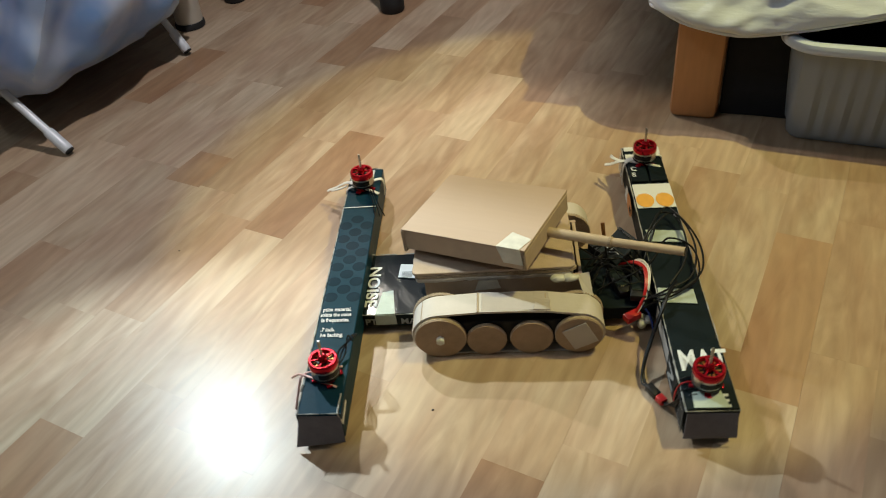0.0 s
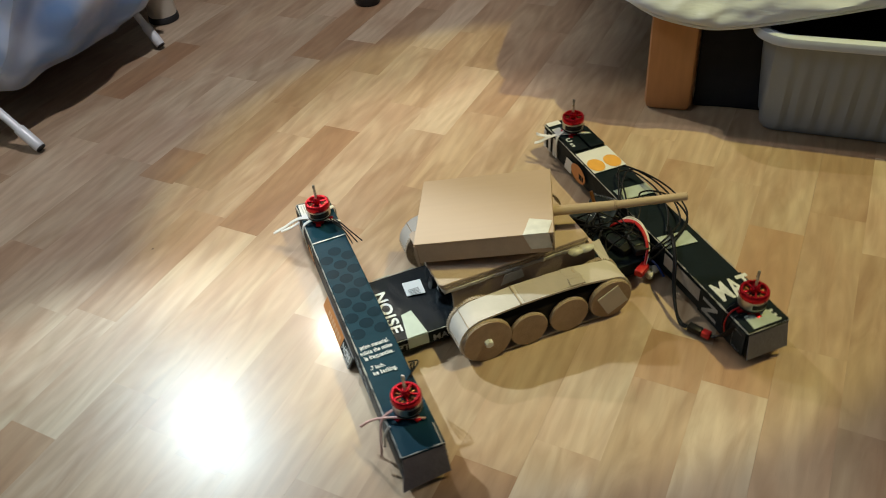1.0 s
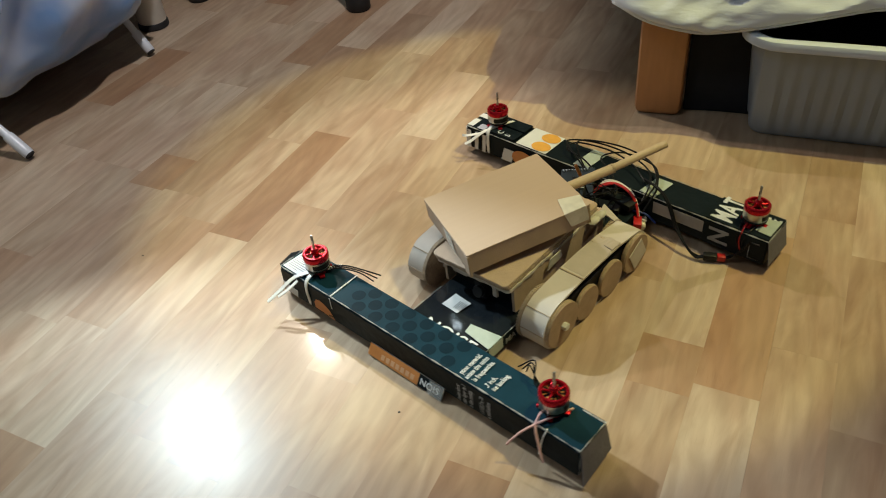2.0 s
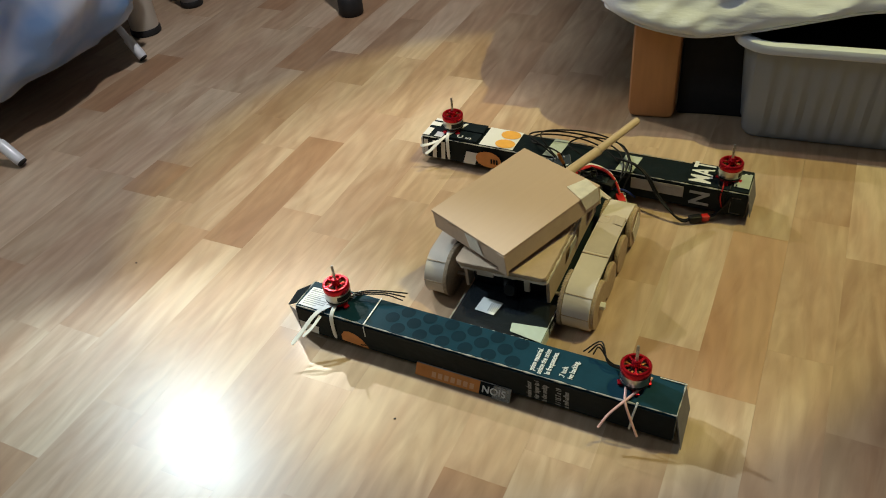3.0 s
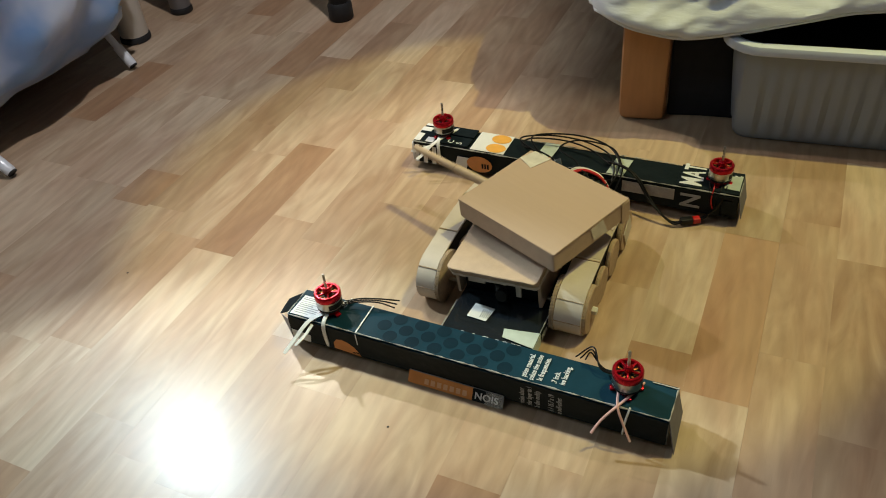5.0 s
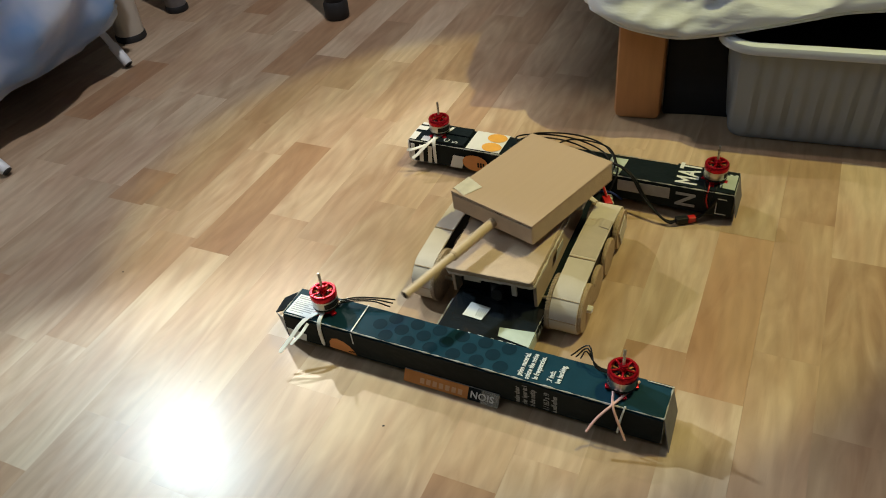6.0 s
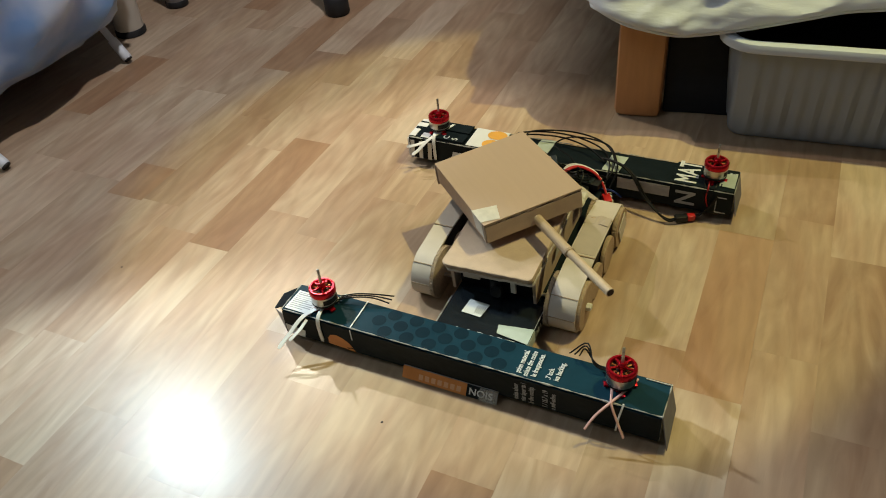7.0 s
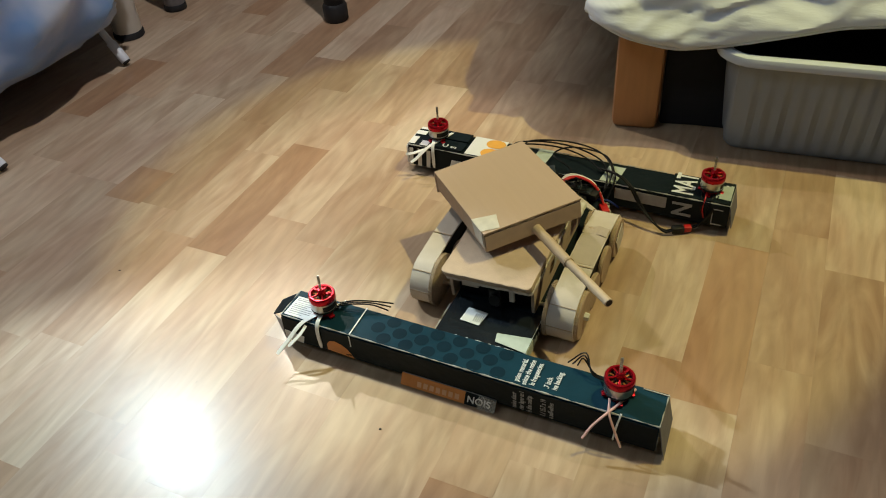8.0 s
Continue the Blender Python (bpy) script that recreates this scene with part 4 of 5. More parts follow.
def build_cross_beam():
    beam = part("cross_beam", dented(box(-0.0465, 0.0575, -0.1580, 0.1615, 0.0075, 0.0245, 0.001), 0.0010, 22, 4), PRINT_BLACK, robot, "black printed card beam joining the two bars")
    scuffed_edge([(0.0577, -0.158, 0.0256), (0.0577, -0.085, 0.0256)], beam, 0.0008)
    scuffed_edge([(-0.0467, -0.158, 0.0256), (-0.0467, -0.100, 0.0256)], beam, 0.0008)
    part("film", dented(box(-0.0455, 0.0565, -0.1570, -0.0830, 0.0248, 0.0255, 0.0002), 0.0006, 30, 3), FILM, beam, "crinkled glossy black film")
    lettering("lettering", "NOISE", 0.0190, Matrix.Translation((-0.0240, -0.1570, 0.0262)), WHITE_INK, beam, "LEFT", 1.25)
    side = Matrix(((0, 0, 1, 0), (1, 0, 0, 0), (0, 1, 0, 0), (0, 0, 0, 1)))
    lettering("lettering", "PTION MAT", 0.0120, Matrix.Translation((0.0588, -0.1560, 0.0118)) @ side, GREY_INK, beam, "LEFT", 0.98)
    part("tape", dented(sheet_of([(0.022, -0.139, 0.0268), (0.0585, -0.1440, 0.0268), (0.0585, -0.1210, 0.0268), (0.020, -0.1265, 0.0268)], 0.0006), 0.0006, 60, 0), GREEN_TAPE, beam, "pale green tape over the edge")
    part("tape", sheet_of([(0.0590, -0.1440, 0.012), (0.0590, -0.1210, 0.012), (0.0588, -0.1210, 0.0262), (0.0588, -0.1440, 0.0262)], 0.0006), GREEN_TAPE, beam, "pale green tape over the edge")
    # white patch and grey lines paint a reflection in the glossy film
    part("paper_and_glint", sheet_of([(-0.026, -0.1215, 0.0268), (-0.003, -0.1230, 0.0268), (0.0000, -0.1020, 0.0268), (-0.024, -0.1000, 0.0268)], 0.0004), LABEL, beam, "white patch standing in for a reflection in the film")
    for k in range(5):
        part("reflected_line", box(-0.0120 + 0.0022 * k, -0.0108 + 0.0022 * k, -0.1190, -0.1065, 0.0273, 0.0275), GREY_INK, beam)
    return beam


def build_motor(x, y, seat, turn_deg, tie):
    """A small outrunner: cross mount, steel can, red top ring with spokes, and a shaft."""
    m = Matrix.Translation((x, y, seat)) @ Matrix.Rotation(radians(turn_deg), 4, "Z")
    motor = new("motor")
    motor.parent = robot
    motor.matrix_basis = m
    mount = bmesh.new()
    for k in range(4):
        a = math.pi / 2 * k + math.pi / 4
        box(0.002, 0.0158, -0.0030, 0.0030, 0, 0.0026, 0.0006, Matrix.Rotation(a, 4, "Z"), mount)
    lathe([(0.0100, 0.0), (0.0105, 0.001), (0.0105, 0.0058), (0.0085, 0.0068)], 28, None, mount)
    part("mount", mount, RED_METAL, motor, "red anodised cross mount", True)
    part("winding", lathe([(0.0118, 0.0068), (0.0118, 0.0225)], 24), COPPER, motor, "copper windings", True)
    part("lower_ring", lathe([(0.0134, 0.0066), (0.0142, 0.0072), (0.0142, 0.0092), (0.0137, 0.0095)], 36), BLACK, motor, "", True)
    part("can", lathe([(0.0140, 0.0095), (0.0142, 0.0100), (0.0142, 0.0195), (0.0139, 0.0198)], 40), STEEL, motor, "steel motor can", True)
    label = bmesh.new()
    arc = [radians(-80 + 8 * k) for k in range(14)]
    low = [label.verts.new((0.01435 * math.cos(a), 0.01435 * math.sin(a), 0.0110)) for a in arc]
    high = [label.verts.new((0.01435 * math.cos(a), 0.01435 * math.sin(a), 0.0175)) for a in arc]
    for k in range(13):
        label.faces.new((low[k], low[k + 1], high[k + 1], high[k]))
    part("label", label, BLACK, motor, "black printed label")
    # red top: ring, spokes and hub with open slots between them
    ring = bmesh.new()
    loops = [[ring.verts.new((r * math.cos(a), r * math.sin(a), z)) for a in [2 * math.pi * k / 40 for k in range(40)]] for r, z in ((0.0145, 0.0198), (0.0148, 0.0205), (0.0146, 0.0262), (0.0136, 0.0274), (0.0116, 0.0274), (0.0112, 0.0264), (0.0112, 0.0230))]
    for a, b in zip(loops, loops[1:]):
        for k in range(40):
            ring.faces.new((a[k], a[(k + 1) % 40], b[(k + 1) % 40], b[k]))
    part("top_ring", ring, RED_METAL, motor, "red anodised top ring", True)
    for k in range(5):
        part("spoke", box(0.003, 0.0118, -0.0010, 0.0010, 0.0250, 0.0270, 0.0003, Matrix.Rotation(math.pi * 0.4 * k, 4, "Z")), RED_METAL, motor)
    coils = bmesh.new()
    for k in range(12):
        box(0.0060, 0.0108, -0.0009, 0.0009, 0.0229, 0.0238, 0.0003, Matrix.Rotation(math.pi / 6 * k + 0.2, 4, "Z"), coils)
    tagged(part("coils", coils, COPPER, motor, "copper coils seen between the spokes"), kind="stuff")
    part("hub", lathe([(0.0042, 0.0235), (0.0045, 0.0245), (0.0045, 0.0300), (0.0034, 0.0312), (0.0030, 0.0325)], 20), RED_METAL, motor, "red hub with a collar", True)
    # black disc below the spokes stands in for shade in the openings
    part("slot_shade", lathe([(0.0110, 0.0222), (0.0113, 0.0228)], 30), BLACK, motor)
    part("shaft", lathe([(0.0015, 0.0230), (0.0015, 0.0508), (0.0011, 0.0515)], 12), STEEL, motor, "thin steel shaft", True)
    return motor


def band(points, half, thick):
    """A flat nylon band along a smooth path, its width across the path."""
    pts = [Vector(p) for p in points]
    path = []
    for k in range(len(pts) - 1):
        p0, p1, p2, p3 = pts[max(k - 1, 0)], pts[k], pts[k + 1], pts[min(k + 2, len(pts) - 1)]
        for t in (0.0, 0.2, 0.4, 0.6, 0.8):
            path.append(0.5 * (2 * p1 + (p2 - p0) * t + (2 * p0 - 5 * p1 + 4 * p2 - p3) * t * t + (3 * p1 - p0 - 3 * p2 + p3) * t ** 3))
    path.append(pts[-1])
    bm = bmesh.new()
    rings = []
    for k, p in enumerate(path):
        run = (path[min(k + 1, len(path) - 1)] - path[max(k - 1, 0)]).normalized()
        side = Vector((1, 0, 0)) - run * run.x
        side.normalize()
        up = run.cross(side).normalized()
        wide = half * (0.55 if k == len(path) - 1 else 1.0)
        rings.append([bm.verts.new(p + side * a * wide + up * b * thick) for a, b in ((-1, -1), (1, -1), (1, 1), (-1, 1))])
    for r, q in zip(rings, rings[1:]):
        for k in range(4):
            bm.faces.new((r[k], r[(k + 1) % 4], q[(k + 1) % 4], q[k]))
    bm.faces.new(rings[0][::-1])
    bm.faces.new(rings[-1])
    return bm


def strap(points, mat, width=0.0016, name="cable_tie", label="thin nylon cable tie", parent=None):
    if mat is TIE and width > 0.0014:
        return part(name, band(points, width * 1.15, 0.0005), mat, parent or robot, label, True)
    return part(name, tube(points, width, 6, 5), mat, parent or robot, label, True)


MOTORS = {"A": (-0.1621, -0.1790, 20), "B": (0.1643, -0.1778, 65), "C": (-0.1897, 0.1850, 5), "D": (0.1875, 0.1850, 40)}


def build_motors():
    for key, (x, y, turn) in MOTORS.items():
        build_motor(x, y, 0.0452 if key != "C" else 0.0462, turn, key)
    # straps that hold them down, with their loose tails
    z = FRONT_TOP + 0.002
    a, b = MOTORS["A"], MOTORS["B"]
    strap([(a[0] - 0.020, -0.1570, 0.020), (a[0] - 0.017, -0.1578, z), (a[0], -0.180, z + 0.004), (a[0] + 0.003, -0.2020, z - 0.002), (a[0] + 0.004, -0.2030, 0.012)], TIE, 0.0019, parent=None, label="white nylon cable tie")
    strap([(a[0] + 0.016, -0.1580, z), (a[0] + 0.004, -0.1830, z + 0.004), (a[0] - 0.014, -0.2030, z - 0.001), (a[0] - 0.024, -0.2220, 0.031), (a[0] - 0.030, -0.2370, 0.022)], TIE, 0.0019, label="white nylon cable tie with a loose tail")
    strap([(a[0] - 0.010, -0.2040, z - 0.004), (a[0] - 0.013, -0.2160, 0.036), (a[0] - 0.020, -0.2280, 0.029)], TIE, 0.0015, label="white nylon cable tie tail")
    strap([(b[0] - 0.013, -0.1640, z), (b[0] - 0.006, -0.1860, z + 0.003), (b[0] - 0.002, -0.2030, z), (b[0] + 0.006, -0.2090, 0.030), (b[0] + 0.014, -0.2130, 0.014)], PINK_WIRE, 0.0013, label="pale pink wire tie")
    strap([(b[0] + 0.014, -0.1660, z), (b[0] + 0.006, -0.1880, z + 0.003), (b[0] - 0.003, -0.2030, z), (b[0] - 0.014, -0.2130, 0.034), (b[0] - 0.021, -0.2220, 0.022)], PINK_WIRE, 0.0013, label="pale pink wire tie")
    strap([(b[0] + 0.009, -0.2000, z), (b[0] + 0.007, -0.2050, 0.034), (b[0] + 0.005, -0.2070, 0.014)], TIE, 0.0010, label="thin white thread")
    c, d = MOTORS["C"], MOTORS["D"]
    strap([(c[0] - 0.017, 0.211, 0.030), (c[0] - 0.014, 0.2080, z + 0.001), (c[0] - 0.004, 0.180, z + 0.005), (c[0] + 0.001, 0.1605, z - 0.001), (c[0] + 0.002, 0.1590, 0.014)], TIE, 0.0019, label="white nylon cable tie")
    strap([(c[0] + 0.014, 0.2080, z + 0.001), (c[0] + 0.006, 0.180, z + 0.004), (c[0] - 0.006, 0.1600, z), (c[0] - 0.018, 0.1450, 0.034), (c[0] - 0.024, 0.1390, 0.030)], TIE, 0.0019, label="white nylon cable tie with a loose tail")
    strap([(c[0] - 0.010, 0.160, z - 0.004), (c[0] - 0.026, 0.150, 0.038), (c[0] - 0.036, 0.148, 0.036)], TIE, 0.0017, label="white nylon cable tie tail")
    for dx in (-0.010, -0.004, 0.006):
        strap([(d[0] + dx, 0.176, z + 0.002), (d[0] + dx * 0.8, 0.1640, z + 0.001), (d[0] + dx * 0.5 - 0.002, 0.1590, 0.034), (d[0] + dx * 0.2, 0.1580, 0.022)], WIRE_RED if dx == -0.004 else WIRE, 0.0009, "motor_wire", "thin red motor wire")
    # leads of the front motors
    for k in range(3):
        strap([(a[0] + 0.012, -0.172 + 0.003 * k, z + 0.004), (a[0] + 0.030, -0.166 + 0.003 * k, z + 0.008), (a[0] + 0.050, -0.160 + 0.003 * k, z + 0.008), (a[0] + 0.068, -0.157 + 0.006 * k, z + 0.003)], WIRE, 0.0008, "motor_wire", "thin black motor lead")
        strap([(b[0] - 0.010, -0.168, z + 0.003), (b[0] - 0.028, -0.163 - 0.003 * k, z + 0.003 + 0.002 * k), (b[0] - 0.040, -0.160 + 0.004 * k, z + 0.016), (b[0] - 0.046 - 0.005 * k, -0.158, z + 0.002)], WIRE, 0.0008, "motor_wire", "thin black motor lead")


# ---- the tank ----
def disc(x0, x1, y, z, r, sides=36):
    return lathe([(r * 0.985, x0), (r, x0 + 0.0006), (r, x1 - 0.0006), (r * 0.985, x1)], sides, Matrix.Translation((0, y, z)) @ Matrix.Rotation(radians(90), 4, "Y"))


WHEELS = ((-0.0690, 0.0278, 0.0272), (-0.0203, 0.0222, 0.0210), (0.0272, 0.0235, 0.0222), (0.0765, 0.0275, 0.0245))


def belt_loop(thick):
    """The outline of the belt round the wheels, front to back."""
    pts = []
    y, z, r = WHEELS[0]
    r += thick
    pts += [(y + r * math.cos(a), z + r * math.sin(a)) for a in [radians(95 + 10 * k) for k in range(19)]]
    pts += [(w[0], max(w[1] - w[2] - thick, 0.0006)) for w in WHEELS[1:3]]
    y, z, r = WHEELS[3]
    r += thick
    pts += [(y + r * math.cos(a), z + r * math.sin(a)) for a in [radians(-85 + 10 * k) for k in range(18)]]
    pts += [(0.045, 0.0572 + thick), (0.012, 0.0585 + thick), (-0.025, 0.0585 + thick)]
    return [(y, max(z, 0.0005 + (0.003 - thick))) for y, z in pts]


def build_track(side):
    """side 1: the +x track, -1: the other one."""
    track = new("track")
    track.parent = robot
    xs = (0.0655, 0.0955) if side > 0 else (0.0755, 0.0985)
    tagged(track, "cardboard track round four disc wheels")
    outer, inner = belt_loop(0.0030), belt_loop(0.0006)
    bm = bmesh.new()
    cols = []
    for (yo, zo), (yi, zi) in zip(outer, inner):
        wob = 0.0007 * noise.noise(Vector((yo * 60, zo * 60, side)))
        cols.append([bm.verts.new((side * x, y, z)) for x, y, z in ((xs[0], yo, zo + wob), (xs[1], yo, zo + wob), (xs[1], yi, zi + wob), (xs[0], yi, zi + wob))])
    n = len(cols)
    for i in range(n):
        p, q = cols[i], cols[(i + 1) % n]
        for k in range(4):
            bm.faces.new((p[k], p[(k + 1) % 4], q[(k + 1) % 4], q[k]))
    part("belt", bm, CARD_PALE, track, "pale cardboard belt", True)
    for y, z in ((-0.0290, 0.0618), (0.0420, 0.0606)):
        part("belt_seam", box(min(side * xs[0], side * xs[1]), max(side * xs[0], side * xs[1]), y, y + 0.0016, z - 0.001, z + 0.0006, 0.0003), CARD_EDGE, track, "torn seam across the belt")
    lo, hi = sorted((side * (xs[0] + 0.001), side * (xs[1] - 0.001)))
    part("belt_patch", dented(box(lo, hi, -0.024, 0.040, 0.0598, 0.0616, 0.0004), 0.0006, 40, 3), CARD_MID if side > 0 else CARD_PALE, track, "brown card strip glued on the belt")
    part("belt_fold", dented(box(lo, hi, 0.030, 0.047, 0.0590, 0.0622, 0.0008), 0.0020, 110, 5), CARD_MID, track, "crumpled fold across the belt")
    for ang in (128, 176):
        y, z, r = WHEELS[0]
        a = radians(ang)
        m = Matrix.Translation((0, y + (r + 0.0032) * math.cos(a), z + (r + 0.0032) * math.sin(a))) @ Matrix.Rotation(a, 4, "X")
        part("belt_seam", box(min(side * xs[0], side * xs[1]), max(side * xs[0], side * xs[1]), -0.0004, 0.0004, -0.0005, 0.0005, 0, m), CARD_EDGE, track, "crease across the belt")
    for k, (y, z, r) in enumerate(WHEELS):
        lo, hi = sorted((side * 0.0930, side * (0.0985 if k in (1, 2) else 0.1000)))
        wheel = part("wheel", disc(lo, hi, y, z, r), WHEEL_CARD, track, "brown cardboard disc wheel", True)
        part("rim_edge", disc(min(lo, hi) + 0.0012, max(lo, hi) - 0.0012, y, z, r + 0.0006), CARD_EDGE, wheel, "fluted cut edge")
        lo, hi = sorted((side * (xs[0] - 0.0050), side * (xs[0] - 0.0006)))
        flange = part("flange", disc(lo, hi, y, z, r + (0.0038 if k in (0, 3) else 0.0015)), CARD_EDGE, track, "inner cardboard flange", True)
        if k in (0, 3):
            teeth = bmesh.new()
            for j in range(56):
                ang = 2 * math.pi * j / 56
                box(lo - 0.0002, hi + 0.0002, -0.0005, 0.0005, -0.0006, 0.0006, 0, Matrix.Translation((0, y + (r + 0.0038) * math.cos(ang), z + (r + 0.0038) * math.sin(ang))) @ Matrix.Rotation(ang, 4, "X"), teeth)
            part("fluting", teeth, CARD_EDGE, flange, "corrugated fluting on the edge")
        if k == 0:
            lo, hi = sorted((side * 0.0995, side * 0.1055))
            nut = part("axle_nut", lathe([(0.0040, lo), (0.0046, lo + 0.0005), (0.0046, hi - 0.0008), (0.0036, hi)], 6, Matrix.Translation((0, y, z)) @ Matrix.Rotation(radians(90), 4, "Y")), TIE, wheel, "white plastic axle nut")
        if k == 3:
            x = side * 0.1010
            patch = box(x - 0.0006, x + 0.0006, -0.0135, 0.0135, -0.0150, 0.0150, 0.0003, Matrix.Translation((0, y + 0.001, z)) @ Matrix.Rotation(radians(28), 4, "X"))
            part("card_patch", patch, CARD_PALE, wheel, "square cardboard patch")
    # a black block stands in for the shade between the wheels
    part("shade_filler", box(min(side * 0.074, side * 0.092), max(side * 0.074, side * 0.092), -0.062, 0.070, 0.010, 0.044, 0.002), BLACK, track, "black block standing in for the shade inside the track")


def rounded_slab(x0, x1, y0, y1, z0, z1, r, wear=0.0, seed=0):
    """A flat sheet of card with rounded corners and an uneven edge."""
    ring = []
    for cx, cy, a0 in ((x1 - r, y0 + r, -90), (x1 - r, y1 - r, 0), (x0 + r, y1 - r, 90), (x0 + r, y0 + r, 180)):
        ring += [Vector((cx + r * math.cos(radians(a0 + 15 * k)), cy + r * math.sin(radians(a0 + 15 * k)), 0)) for k in range(7)]
    fine = []
    for a, b in zip(ring, ring[1:] + ring[:1]):
        n = max(1, int((b - a).length / 0.004))
        fine += [a.lerp(b, k / n) for k in range(n)]
    middle = Vector(((x0 + x1) / 2, (y0 + y1) / 2, 0))
    bm = bmesh.new()
    loops = []
    for inset, z in ((0.0006, z0), (0, z0 + 0.0005), (0, z1 - 0.0006), (0.0008, z1)):
        row = []
        for p in fine:
            out = (p - middle).normalized()
            q = p - out * inset + out * wear * noise.noise(Vector((p.x * 160, p.y * 160, seed)))
            row.append(bm.verts.new((q.x, q.y, z + wear * 0.6 * noise.noise(Vector((p.x * 70, p.y * 70, seed + 9))))))
        loops.append(row)
    for r_, q_ in zip(loops, loops[1:]):
        for k in range(len(r_)):
            bm.faces.new((r_[k], r_[(k + 1) % len(r_)], q_[(k + 1) % len(r_)], q_[k]))
    bm.faces.new(loops[0][::-1])
    bm.faces.new(loops[-1])
    return bm


HULL_TILT = pose(0, 0, 0, 1.2, -2.6, 0)


def build_hull():
    hull = new("hull")
    hull.parent = robot
    tagged(hull, "layered cardboard hull with an open front")
    hull.matrix_basis = Matrix.Translation((0, 0, 0.0740)) @ HULL_TILT
    part("deck", rounded_slab(-0.0585, 0.0470, -0.0985, 0.0760, -0.0034, 0.0000, 0.0060, 0.0007, 1), CARD, hull, "flat cardboard deck")
    part("deck_layer", rounded_slab(-0.0570, 0.0472, -0.0972, 0.0770, -0.0078, -0.0040, 0.0070, 0.0014, 2), CARD_EDGE, hull, "fluted edge of a second card layer")
    part("deck_layer", rounded_slab(-0.0560, 0.0478, -0.0955, 0.0740, -0.0125, -0.0082, 0.0060, 0.0016, 3), CARD_PALE, hull, "pale lower card layer")
    for x in (-0.0530, 0.0440):
        part("side_wall", dented(box(x - 0.0015, x + 0.0025, -0.0860, 0.0850, -0.0460, -0.0126, 0.0005), 0.0009, 25, 4), CARD, hull, "brown cardboard hull side")
    part("back_wall", dented(box(-0.050, 0.0450, 0.0800, 0.0840, -0.0460, -0.0126, 0.0005), 0.0009, 25, 3), CARD, hull, "brown cardboard hull back")
    # black plate added to give the hull's inside its shade
    part("shade_plate", box(-0.0480, 0.0440, -0.0750, -0.0710, -0.0480, -0.0128), BLACK, hull, "black plate standing in for the shade inside the hull")
    part("flap", dented(sheet_of([(0.0470, 0.077, -0.012), (0.0650, 0.083, -0.0260), (0.0630, 0.0930, -0.0290), (0.0440, 0.0900, -0.012)], 0.0012), 0.0006, 40, 0), CARD_PALE, hull, "bent pale cardboard flap")
    # gearbox and brackets in the open front
    part("gearbox", box(-0.0060, 0.0080, -0.0900, -0.0620, -0.0440, -0.0200, 0.0015), BLACK, hull, "small black gearbox", True)
    part("gear", lathe([(0.0065, -0.001), (0.007, 0), (0.007, 0.004), (0.0065, 0.005)], 22, Matrix.Translation((0.004, -0.0930, -0.030)) @ Matrix.Rotation(radians(70), 4, "X")), BLACK, hull, "dark gear", True)
    part("bracket", box(-0.0380, -0.0180, -0.0885, -0.0850, -0.0240, -0.0126, 0.0005), CARD_PALE, hull, "pale card bracket")
    part("bracket", box(0.0180, 0.0240, -0.0885, -0.0850, -0.0340, -0.0126, 0.0005), CARD_PALE, hull, "pale card bracket")
    part("tape", sheet_of([(0.0500, -0.0320, -0.024), (0.0500, -0.0040, -0.022), (0.0510, -0.0070, -0.0100), (0.0510, -0.0270, -0.0100)], 0.0006), TAPE, hull, "clear tape on the hull side")
    for y in (0.058, 0.070):
        bm = bmesh.new()
        bmesh.ops.create_icosphere(bm, subdivisions=2, radius=0.006)
        for v in bm.verts:
            v.co = Vector((v.co.x, v.co.y * 1.6, v.co.z * 0.6)) + 0.0015 * noise.noise_vector(v.co * 200) + Vector((0.0520, y, -0.011))
        part("glue", bm, GLUE, hull, "lump of pale hot glue", True)
    part("axle", tube([(-0.0960, -0.0690, -0.0460), (0.0960, -0.0690, -0.0460)], 0.0022, 10), STEEL, hull, "steel axle", True)


turret = new("turret")


